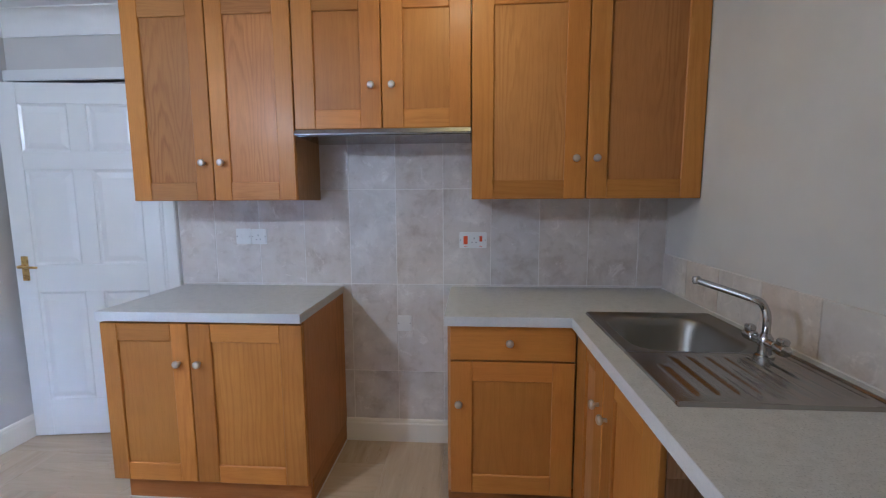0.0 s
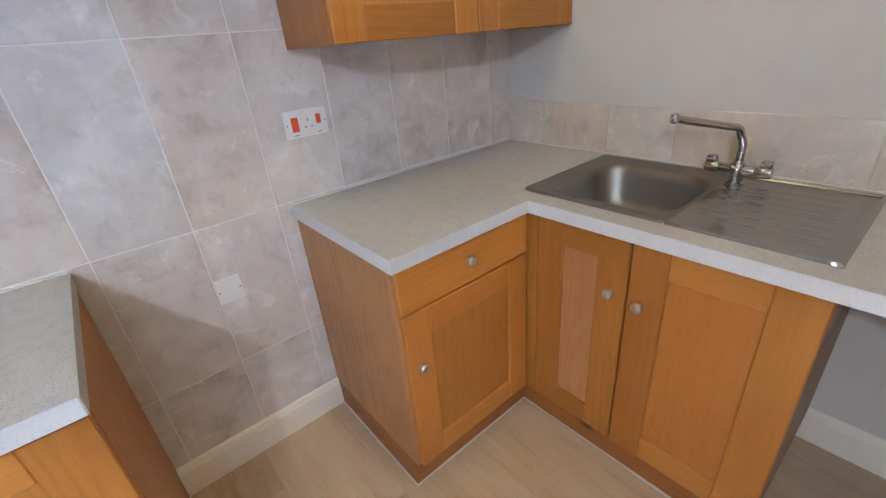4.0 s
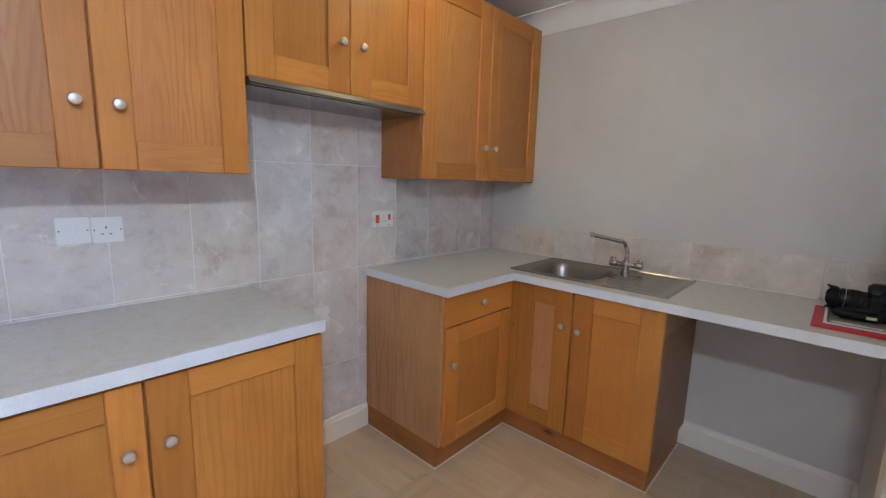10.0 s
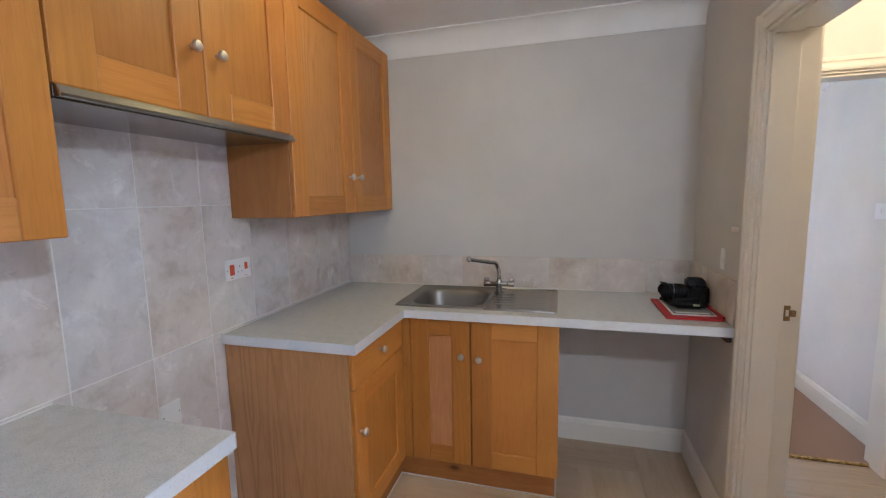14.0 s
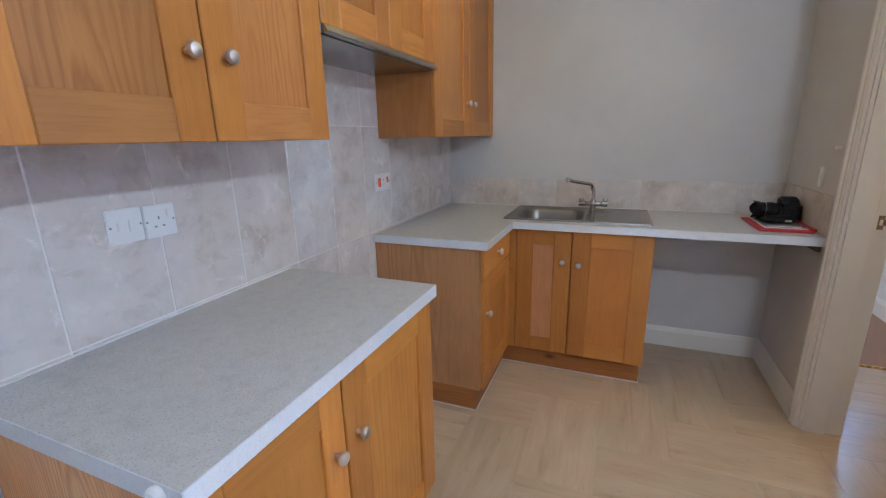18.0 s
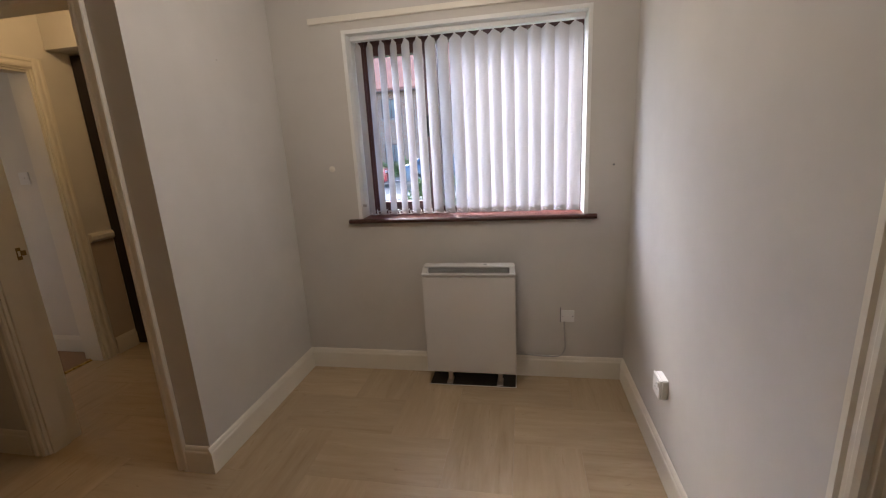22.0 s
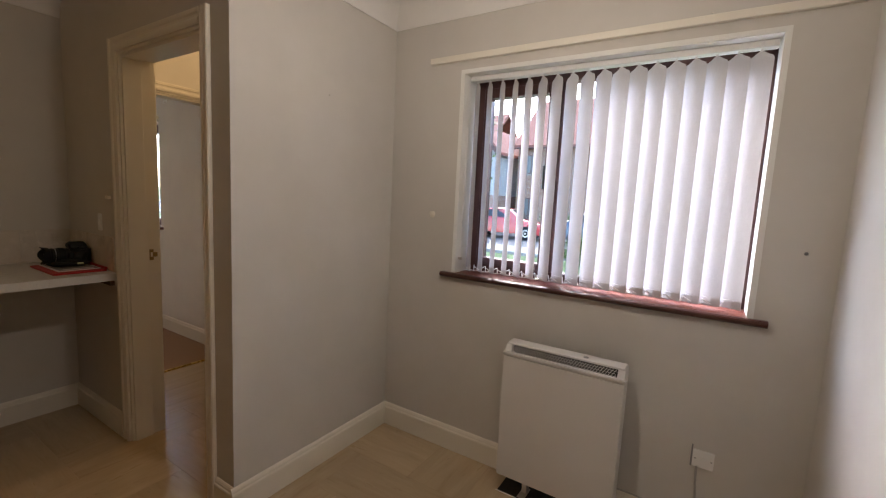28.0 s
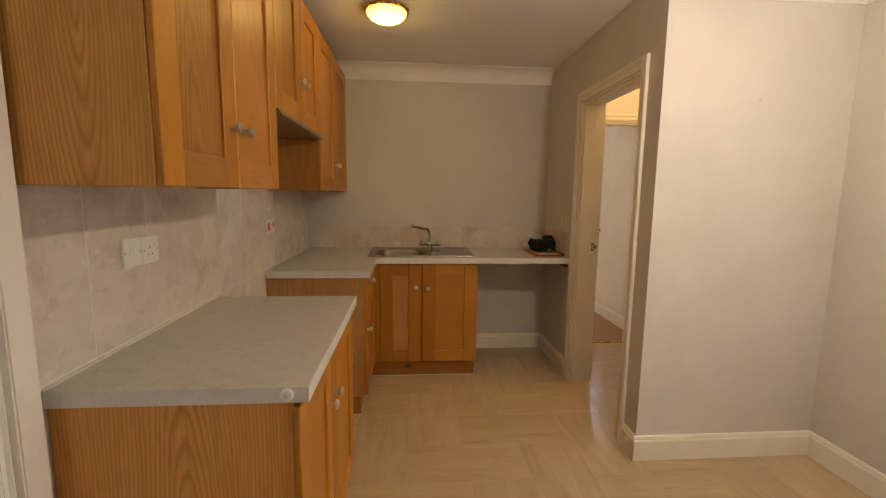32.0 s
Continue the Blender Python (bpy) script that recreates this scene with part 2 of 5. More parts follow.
def artex():
    """Swirled plaster: fans of fine arcs combed round scattered centres."""
    k = Mat("ceiling_artex", 0.9)
    v = k.coords(shuffle=False)
    cell = k.add("ShaderNodeTexVoronoi", Scale=7.5)
    k.link(v, cell.inputs["Vector"])
    arcs = k.add("ShaderNodeMath")
    arcs.operation = "SINE"
    turns = k.add("ShaderNodeMath")
    turns.operation = "MULTIPLY"
    turns.inputs[1].default_value = 62.0
    k.link(cell.outputs["Distance"], turns.inputs[0])
    k.link(turns.outputs[0], arcs.inputs[0])
    comb = k.ramp(arcs.outputs[0], (0.0, 0.0), (1.0, 1.0))
    rough = k.noise(v, 24.0, 4.0, 0.6, 0.6)
    k.colour(k.mix((0.76, 0.755, 0.745), (0.82, 0.815, 0.805), k.noise(v, 2.0, 4.0)))
    return k.bump(k.mix(comb, rough, 0.5), 0.2, 0.005).m


def tile_stone(name, tint=(1.0, 1.0, 1.0)):
    k = Mat(name, 0.3)
    v = k.coords()
    cloud = k.noise(v, 5.0, 7.0, 0.62, 0.25)
    fine = k.noise(v, 60.0, 5.0, 0.6)
    spot = k.noise(v, 13.0, 6.0, 0.7, 0.5)
    col = k.ramp(cloud, (0.34, tuple(a * c for a, c in zip(tint, (0.42, 0.37, 0.335)))), (0.45, tuple(a * c for a, c in zip(tint, (0.56, 0.53, 0.505)))), (0.56, tuple(a * c for a, c in zip(tint, (0.60, 0.575, 0.56)))), (0.68, tuple(a * c for a, c in zip(tint, (0.72, 0.70, 0.68)))))
    col = k.mix(col, (0.30, 0.275, 0.255), k.ramp(spot, (0.54, 0.0), (0.74, 0.50)))
    col = k.mix(col, k.mix((0.45, 0.42, 0.4), (0.62, 0.6, 0.58), fine), 0.18)
    bloom = k.noise(v, 9.0, 8.0, 0.75, 0.8)
    col = k.mix(col, tuple(a * c for a, c in zip(tint, (0.80, 0.79, 0.78))), k.ramp(bloom, (0.57, 0.0), (0.67, 0.6)))
    info = k.add("ShaderNodeObjectInfo")
    col = k.mix(col, (0.94, 0.885, 0.82), k.ramp(info.outputs["Random"], (0.35, 0.0), (0.95, 0.9)), "MULTIPLY")
    k.colour(k.vary(col, 1.05, 1.20)).bump(fine, 0.05, 0.001)
    return k.roughness(k.ramp(spot, (0.3, 0.26), (0.7, 0.42))).m


def floor_stone(name, axis):
    """Vein-cut travertine print: cloudy bands along the plank with short dark pits."""
    k = Mat(name, 0.36)
    s = [1.0, 1.0, 1.0]
    s[axis] = 0.10
    v = k.coords(tuple(s))
    s[axis] = 0.30
    v2 = k.coords(tuple(s))
    band = k.noise(v, 20.0, 6.0, 0.66, 0.5)
    wide = k.noise(v2, 6.0, 4.0, 0.6, 0.6)
    pits = k.noise(v2, 46.0, 3.0, 0.6, 0.8)
    col = k.ramp(band, (0.26, (0.37, 0.268, 0.152)), (0.42, (0.48, 0.365, 0.228)), (0.58, (0.525, 0.408, 0.265)), (0.76, (0.60, 0.485, 0.342)))
    col = k.mix(col, (0.42, 0.318, 0.198), k.ramp(wide, (0.42, 0.0), (0.68, 0.55)))
    col = k.mix(col, (0.62, 0.52, 0.39), k.ramp(wide, (0.24, 0.4), (0.40, 0.0)))
    col = k.mix(col, (0.20, 0.135, 0.08), k.ramp(pits, (0.66, 0.0), (0.76, 0.45)))
    k.colour(k.vary(col, 0.92, 1.06)).bump(band, 0.04, 0.0008)
    return k.roughness(k.ramp(band, (0.3, 0.38), (0.7, 0.26))).m


def speckle(name, base, dark, light, rough, scale=230.0):
    k = Mat(name, rough)
    v = k.coords(shuffle=False)
    a, b = k.noise(v, scale, 2.0, 0.5), k.noise(v, scale * 0.45, 3.0, 0.6)
    col = k.mix(base, dark, k.ramp(a, (0.55, 0.0), (0.66, 0.9)))
    col = k.mix(col, light, k.ramp(b, (0.56, 0.0), (0.68, 0.7)))
    col = k.mix(col, base, k.ramp(k.noise(v, 2.5, 3.0), (0.35, 0.35), (0.65, 0.0)))
    col = k.mix(col, dark, k.ramp(k.noise(v, 26.0, 4.0, 0.7), (0.48, 0.0), (0.75, 0.5)))
    col = k.mix(col, tuple(0.45 * c for c in dark), k.ramp(k.noise(v, scale * 0.8, 1.0, 0.4), (0.72, 0.0), (0.77, 0.35)))
    return k.colour(col).bump(a, 0.02, 0.0004).m


def metal(name, col, rough, scale=(1, 1, 1), wear=0.08):
    k = Mat(name, rough, 1.0)
    n = k.noise(k.coords(scale), 40.0, 5.0, 0.6)
    k.colour(k.mix(tuple(c * 0.93 for c in col), col, n))
    return k.roughness(k.ramp(n, (0.3, max(0.02, rough - wear)), (0.75, rough + wear))).m


def plain(name, col, rough=0.5, var=0.06, scale=30.0, **more):
    k = Mat(name, rough)
    n = k.noise(k.coords(), scale, 4.0)
    k.colour(k.mix(tuple(c * (1 - var) for c in col), tuple(min(1, c * (1 + var)) for c in col), n))
    return k.put(**more).m


ceiling_mat = artex()
tile_mat, splash_mat = tile_stone("stone_effect_tile"), tile_stone("stone_effect_splash_tile", (0.93, 0.885, 0.82))
floor_mats = [floor_stone("travertine_vinyl_x", 0), floor_stone("travertine_vinyl_y", 1)]
worktop_mat = speckle("speckled_laminate", (0.54, 0.525, 0.495), (0.34, 0.33, 0.31), (0.66, 0.65, 0.625), 0.34)
edge_mat = speckle("speckled_edging", (0.68, 0.69, 0.71), (0.60, 0.62, 0.65), (0.74, 0.75, 0.77), 0.35, 190.0)
grout = plain("grout", (0.78, 0.76, 0.73), 0.9)
splash_grout = plain("stone_grout", (0.60, 0.55, 0.50), 0.9)
floor_sealant = plain("off_white_sealant", (0.62, 0.58, 0.52), 0.5, 0.12, 9.0)
sealant = plain("white_sealant", (0.76, 0.74, 0.70), 0.4, 0.03)
steel = metal("brushed_steel", (0.40, 0.38, 0.35), 0.24, (1, 0.08, 1), 0.03)
# steel darkened to carry the dim reflections inside the bowl
dimmed_bowl_steel = metal("dimmed_pressed_steel", (0.29, 0.275, 0.25), 0.40, (1, 0.2, 1), 0.015)
chrome = metal("chrome", (0.54, 0.53, 0.52), 0.10, wear=0.05)
nickel = metal("satin_nickel", (0.66, 0.62, 0.585), 0.48, wear=0.06)
brass = metal("brass", (0.62, 0.42, 0.13), 0.28)
old_brass = metal("tarnished_brass", (0.30, 0.21, 0.10), 0.4)
hood_metal = metal("hood_metal", (0.40, 0.39, 0.38), 0.24, (0.1, 1, 1), 0.015)
# white holder coloured darker so the bulb beside it doesn't burn it out
holder_plastic = plain("dimmed_holder_plastic", (0.34, 0.31, 0.26), 0.45, 0.05)
white_plastic = plain("white_plastic", (0.80, 0.80, 0.79), 0.35, 0.02)
flex_grey = plain("flex_grey", (0.42, 0.41, 0.40), 0.5)
grey_plastic = plain("grey_plastic", (0.25, 0.25, 0.26), 0.5)
black_plastic = plain("black_plastic", (0.007, 0.007, 0.008), 0.45, 0.3, 90.0, Specular_IOR_Level=0.3)
black_rubber = plain("black_rubber", (0.012, 0.012, 0.012), 0.8, 0.3, 120.0, Specular_IOR_Level=0.25)
lens_glass = plain("coated_lens_glass", (0.01, 0.012, 0.02), 0.06, 0.1)
red_card = plain("red_card", (0.40, 0.017, 0.016), 0.5, 0.12, 14.0)
red_switch = plain("red_switch", (0.62, 0.09, 0.02), 0.35, 0.05)
label_green = plain("pale_green_label", (0.45, 0.48, 0.25), 0.5, 0.05)
paper = plain("white_paper", (0.72, 0.71, 0.69), 0.6, 0.04, 8.0)
photo_grey = plain("photo_grey", (0.22, 0.215, 0.20), 0.3, 0.7, 7.0)
photo_black = plain("photo_black", (0.02, 0.02, 0.02), 0.3, 0.4, 10.0)
heater_paint = paint("heater_enamel", (0.70, 0.68, 0.66), 0.4, 0.04, 200.0, 0.03)
# heater enamel greyed to carry the shade on the end cover
shaded_enamel = paint("shaded_enamel", (0.42, 0.42, 0.41), 0.4, 0.04, 200.0, 0.03)
# near black; fills the grille, slots, holes and garage in place of shade
dark_gap = plain("dark_gap_and_slate", (0.025, 0.022, 0.02), 0.6)
frame_brown = paint("brown_frame", (0.085, 0.030, 0.026), 0.35, 0.05, 40.0, 0.2)
front_door_mat = paint("black_brown_door", (0.018, 0.010, 0.009), 0.4, 0.05, 40.0, 0.2)


def fabric():
    k = Mat("blind_fabric", 0.85)
    n = k.noise(k.coords((1, 1, 0.2)), 260.0, 3.0)
    col = k.mix((0.50, 0.488, 0.505), (0.57, 0.56, 0.58), n)
    k.colour(col).bump(n, 0.1, 0.0005)
    tr, mix = k.add("ShaderNodeBsdfTranslucent"), k.add("ShaderNodeMixShader")
    tr.inputs[0].default_value = (0.80, 0.78, 0.80, 1)
    mix.inputs[0].default_value = 0.06
    out = k.t.nodes["Material Output"]
    k.link(k.p.outputs[0], mix.inputs[1])
    k.link(tr.outputs[0], mix.inputs[2])
    k.link(mix.outputs[0], out.inputs[0])
    return k.m


def glass():
    k = Mat("window_glass", 0.0)
    # tinted dark to hold down the glare of the outdoor view
    return k.put(Base_Color=(0.56, 0.57, 0.565, 1), Transmission_Weight=1.0, IOR=1.02).m


def carpet():
    k = Mat("carpet", 0.95)
    n = k.noise(k.coords(shuffle=False), 320.0, 3.0)
    c = k.noise(k.coords(shuffle=False), 3.0, 4.0)
    k.colour(k.mix(k.mix((0.27, 0.165, 0.105), (0.39, 0.255, 0.175), n), (0.33, 0.212, 0.145), c))
    return k.bump(n, 0.8, 0.006).m


def glow(name, col, strength):
    k = Mat(name, 0.4)
    k.colour((0.9, 0.88, 0.8)).put(Emission_Color=(*col, 1), Emission_Strength=strength)
    return k.m


fabric_mat, glass_mat, carpet_mat = fabric(), glass(), carpet()


def lit_dome():
    """Frosted glass lit by a bulb behind its middle: white there, amber towards the edge."""
    k = Mat("lit_frosted_glass", 0.35)
    flat, size = k.add("ShaderNodeMapping"), k.add("ShaderNodeVectorMath")
    flat.inputs["Scale"].default_value = (1.0, 1.0, 0.0)
    size.operation = "LENGTH"
    k.link(k.add("ShaderNodeTexCoord").outputs["Object"], flat.inputs[0])
    k.link(flat.outputs[0], size.inputs[0])
    k.colour((0.88, 0.80, 0.55))
    k.link(k.ramp(size.outputs["Value"], (0.028, (1.0, 0.76, 0.38)), (0.062, (1.0, 0.67, 0.13)), (0.114, (0.55, 0.34, 0.035))), k.p.inputs["Emission Color"])
    k.p.inputs["Emission Strength"].default_value = 0.95
    return k.m


dome_glow = lit_dome()
bulb_glow = glow("lit_bulb_glass", (1.0, 0.78, 0.45), 1.2)
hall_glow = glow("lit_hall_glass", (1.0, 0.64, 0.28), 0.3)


def brick():
    k = Mat("brick", 0.9)
    v = k.coords((1, 1, 1), False)
    b = k.add("ShaderNodeTexBrick", Scale=1.0)
    b.inputs["Color1"].default_value, b.inputs["Color2"].default_value, b.inputs["Mortar"].default_value = (0.27, 0.145, 0.10, 1), (0.33, 0.19, 0.135, 1), (0.36, 0.33, 0.30, 1)
    b.inputs["Brick Width"].default_value, b.inputs["Row Height"].default_value, b.inputs["Mortar Size"].default_value = 0.225, 0.075, 0.008
    mp = k.add("ShaderNodeMapping")
    mp.inputs["Rotation"].default_value = (radians(-90), 0, 0)
    k.link(v, mp.inputs[0])
    k.link(mp.outputs[0], b.inputs["Vector"])
    return k.colour(b.outputs[0]).m


brick_mat = brick()
render_mat = paint("white_render", (0.50, 0.49, 0.47), 0.9, 0.3, 40.0)
roof_mat = plain("clay_tile", (0.28, 0.11, 0.075), 0.85, 0.3, 6.0)
asphalt = plain("asphalt", (0.10, 0.10, 0.10), 0.9, 0.3, 40.0)
paving_mat = plain("concrete_paving", (0.28, 0.27, 0.25), 0.9, 0.15, 12.0)
grass_mat = plain("grass", (0.07, 0.11, 0.03), 0.95, 0.5, 25.0)
leaf_mat = plain("leaves", (0.12, 0.17, 0.045), 0.7, 0.4, 3.0)
bark = plain("bark", (0.12, 0.09, 0.06), 0.95, 0.3, 20.0)
car_red = plain("red_car_paint", (0.45, 0.02, 0.025), 0.25, 0.03, 4.0, Coat_Weight=0.8)
car_blue = plain("blue_car_paint", (0.03, 0.06, 0.12), 0.25, 0.03, 4.0, Coat_Weight=0.8)
car_glass = plain("dark_car_glass", (0.02, 0.025, 0.03), 0.08, 0.1)
far_glass = plain("far_window_glass", (0.14, 0.155, 0.17), 0.1, 0.3, 2.0)

# ---- shape helpers ----


def box(bm, lo, hi):
    lo, hi = [min(a, b) for a, b in zip(lo, hi)], [max(a, b) for a, b in zip(lo, hi)]
    v = [bm.verts.new((x, y, z)) for x in (lo[0], hi[0]) for y in (lo[1], hi[1]) for z in (lo[2], hi[2])]
    for f in ((0, 1, 3, 2), (4, 6, 7, 5), (0, 4, 5, 1), (2, 3, 7, 6), (0, 2, 6, 4), (1, 5, 7, 3)):
        bm.faces.new([v[n] for n in f])
    return bm


def block(lo, hi, bevel=0.0, segs=1):
    bm = box(bmesh.new(), lo, hi)
    if bevel:
        bmesh.ops.bevel(bm, geom=bm.edges[:], offset=bevel, segments=segs, affect="EDGES", clamp_overlap=True)
    return bm


def origin(ob):
    o = Vector((0, 0, 0))
    while ob is not None:
        o, ob = o + ob.location, ob.parent
    return o


def part(name, bm, material, parent=None, label="", smooth=False):
    """Links a bmesh, in world coordinates, as one mesh object under a thing or a part."""
    if parent is not None:
        bmesh.ops.translate(bm, verts=bm.verts[:], vec=-origin(parent))
    bmesh.ops.recalc_face_normals(bm, faces=bm.faces[:])
    me = bpy.data.meshes.new(name)
    bm.to_mesh(me)
    bm.free()
    me.materials.append(material)
    if smooth:
        me.polygons.foreach_set("use_smooth", [True] * len(me.polygons))
        me.set_sharp_from_angle(angle=radians(38))
    ob = new(name, me)
    if parent is not None:
        ob.parent = parent
    return tagged(ob, label)


def thing(name, loc, label, category, group="", kind=""):
    ob = new(name)
    ob.location = loc
    ob.empty_display_size = 0.05
    return tagged(ob, label, category, group, kind)


def solid(name, bm, material, label, category="", kind="structure", smooth=False):
    return tagged(part(name, bm, material, None, label, smooth), label, category, "", kind)


def slab(us, vs, holes, w0, w1, axis):
    """A wall, floor or top: a grid of cells in u and v with holes left out, solid from w0 to w1 along the axis."""
    bm, verts = bmesh.new(), {}
    us, vs = sorted(set(round(u, 4) for u in us)), sorted(set(round(v, 4) for v in vs))

    def vert(i, j, w):
        if (i, j, w) not in verts:
            u, v = us[i], vs[j]
            verts[i, j, w] = bm.verts.new({0: (w, u, v), 1: (u, w, v), 2: (u, v, w)}[axis])
        return verts[i, j, w]

    def inside(i, j):
        if not (0 <= i < len(us) - 1 and 0 <= j < len(vs) - 1):
            return False
        u, v = (us[i] + us[i + 1]) / 2, (vs[j] + vs[j + 1]) / 2
        return not any(a < u < b and c < v < d for a, b, c, d in holes)

    for i in range(len(us) - 1):
        for j in range(len(vs) - 1):
            if not inside(i, j):
                continue
            for w in (w0, w1):
                bm.faces.new([vert(*p, w) for p in ((i, j), (i + 1, j), (i + 1, j + 1), (i, j + 1))])
            for (di, dj), (a, b) in {(-1, 0): ((i, j), (i, j + 1)), (1, 0): ((i + 1, j), (i + 1, j + 1)), (0, -1): ((i, j), (i + 1, j)), (0, 1): ((i, j + 1), (i + 1, j + 1))}.items():
                if not inside(i + di, j + dj):
                    bm.faces.new([vert(*a, w0), vert(*b, w0), vert(*b, w1), vert(*a, w1)])
    return bm


def wall(u0, u1, w0, w1, axis, holes=(), z0=-0.1, z1=2.45):
    us, vs = [u0, u1], [z0, z1]
    for a, b, c, d in holes:
        us += [a, b]
        vs += [max(c, z0), d]
    return slab(us, vs, holes, w0, w1, axis)


def sweep(bm, profile, p0, p1, u, v):
    """A straight length of moulding: the profile's (a, b) points laid along u and v, from p0 to p1."""
    p0, p1, u, v = Vector(p0), Vector(p1), Vector(u), Vector(v)
    ends = [[bm.verts.new(p + a * u + b * v) for a, b in profile] for p in (p0, p1)]
    n = len(profile)
    for i in range(n):
        bm.faces.new((ends[0][i], ends[0][(i + 1) % n], ends[1][(i + 1) % n], ends[1][i]))
    bm.faces.new(ends[0][::-1])
    bm.faces.new(ends[1])
    return bm


def loft(rings, cap0=True, cap1=True, bm=None):
    bm = bm or bmesh.new()
    vs = [[bm.verts.new(p) for p in ring] for ring in rings]
    n = len(vs[0])
    for a, b in zip(vs, vs[1:]):
        for i in range(n):
            bm.faces.new((a[i], a[(i + 1) % n], b[(i + 1) % n], b[i]))
    if cap0:
        bm.faces.new(vs[0][::-1])
    if cap1:
        bm.faces.new(vs[-1])
    return bm


def lathe(profile, centre, axis=(0, 0, 1), n=24):
    """Turned shape: (radius, height along the axis) points round the axis through the centre."""
    q, c = Vector((0, 0, 1)).rotation_difference(Vector(axis)), Vector(centre)
    rings = [[c + q @ Vector((max(r, 1e-4) * math.cos(2 * math.pi * k / n), max(r, 1e-4) * math.sin(2 * math.pi * k / n), h)) for k in range(n)] for r, h in profile]
    return loft(rings)


def tube(points, r, n=12):
    pts = [Vector(p) for p in points]
    rings, side = [], None
    for i, p in enumerate(pts):
        way = (pts[min(i + 1, len(pts) - 1)] - pts[max(i - 1, 0)]).normalized()
        if side is None:
            side = way.orthogonal().normalized()
        side = (side - way * side.dot(way)).normalized()
        other = way.cross(side)
        rr = r[i] if isinstance(r, (list, tuple)) else r
        rings.append([p + rr * (math.cos(2 * math.pi * k / n) * side + math.sin(2 * math.pi * k / n) * other) for k in range(n)])
    return loft(rings)


def bend(points, steps=8):
    """A smooth line through the points (Catmull-Rom)."""
    p = [Vector(q) for q in points]
    p = [2 * p[0] - p[1]] + p + [2 * p[-1] - p[-2]]
    out = []
    for i in range(1, len(p) - 2):
        for k in range(steps):
            t = k / steps
            out.append(0.5 * (2 * p[i] + (p[i + 1] - p[i - 1]) * t + (2 * p[i - 1] - 5 * p[i] + 4 * p[i + 1] - p[i + 2]) * t**2 + (3 * p[i] - p[i - 1] - 3 * p[i + 1] + p[i + 2]) * t**3))
    return out + [p[-2]]


def rrect(x0, x1, y0, y1, r, z, n=6):
    pts = []
    for cx, cy, a in ((x1 - r, y1 - r, 0), (x0 + r, y1 - r, 90), (x0 + r, y0 + r, 180), (x1 - r, y0 + r, 270)):
        for k in range(n + 1):
            t = radians(a + 90 * k / n)
            pts.append((cx + r * math.cos(t), cy + r * math.sin(t), z))
    return pts


# ---- plan ----
TILE, SINKW, HALL, WEST, SOUTH, NOOK = 2.763, 0.832, 0.735, -2.783, -0.24, -0.818
CEIL = 2.40
DOOR_H = 2.0

wall_north = solid("wall_north", wall(-2.95, 0.98, 2.774, 2.90, 1, [(-2.753, -1.935, -1, 2.03)]), wall_paint, "greige painted kitchen wall behind the oak units")
wall_east = solid("wall_east", wall(HALL, 2.774, SINKW, 0.98, 0), wall_paint, "greige painted wall above the sink run")
wall_hall = solid("wall_hall", wall(NOOK, 0.98, 0.578, HALL, 1, [(-0.645, 0.138, -1, DOOR_H + 0.03)]), wall_paint, "greige painted wall with the doorway to the hall")
wall_nook = solid("wall_nook", wall(-0.5, 0.578, NOOK, -0.70, 0), wall_paint, "pale painted return wall beside the window")
wall_south = solid("wall_south", wall(-2.95, NOOK, -0.50, SOUTH, 1, [(-2.552, -1.262, 0.978, 2.018)]), wall_paint, "pale painted window wall")
wall_west = solid("wall_west", wall(SOUTH, 2.774, -2.95, WEST, 0, [(1.43, 2.27, -1, 2.03)]), wall_paint, "pale painted wall with two cup hooks and a doorway")
wall_hall_east = solid("wall_hall_east", wall(-0.62, 0.578, 0.80, 0.98, 0, [(-0.20, 0.56, -1, DOOR_H + 0.02)]), hall_paint, "cream painted hall wall with the doorway to the carpeted room")
wall_porch = solid("wall_porch", wall(-0.70, 0.80, -0.62, -0.50, 1, []), hall_paint, "cream painted hall end wall round the front door")
wall_room_south = solid("wall_room_south", wall(0.98, 3.9, -0.52, -0.285, 1, [(2.0, 3.22, 0.985, 1.955)]), hall_paint, "white painted wall of the carpeted room with a window")
wall_room_east = solid("wall_room_east", wall(-0.52, 3.0, 3.9, 4.0, 0), hall_paint, "white painted far wall of the carpeted room")
wall_room_north = solid("wall_room_north", wall(0.98, 4.0, 2.9, 3.0, 1), hall_paint, "white painted side wall of the carpeted room")
# next four walls are unseen, added to close off the lobby and cupboard
wall_lobby_west = solid("wall_lobby_west", wall(1.0, 4.0, -4.2, -4.1, 0), hall_paint, "plain painted wall of the lobby")
wall_lobby_south = solid("wall_lobby_south", wall(-4.2, -2.95, 1.0, 1.1, 1), hall_paint, "plain painted side wall of the lobby")
wall_lobby_north = solid("wall_lobby_north", wall(-4.2, 0.98, 3.9, 4.0, 1), hall_paint, "plain painted end wall of the lobby")
wall_lobby_east = solid("wall_lobby_east", wall(2.90, 3.9, -1.6, -1.5, 0), hall_paint, "plain painted cupboard wall behind the door")
ceiling = solid("ceiling", block((-4.2, -0.65, CEIL), (4.0, 4.0, CEIL + 0.12)), ceiling_mat, "white swirled artex ceiling", "ceiling")
floor = solid("floor", block((-4.2, -0.62, -0.12), (0.918, 4.0, -0.006)), plain("screed", (0.35, 0.32, 0.28), 0.9), "pale travertine effect vinyl planks laid in a herringbone", "floor")
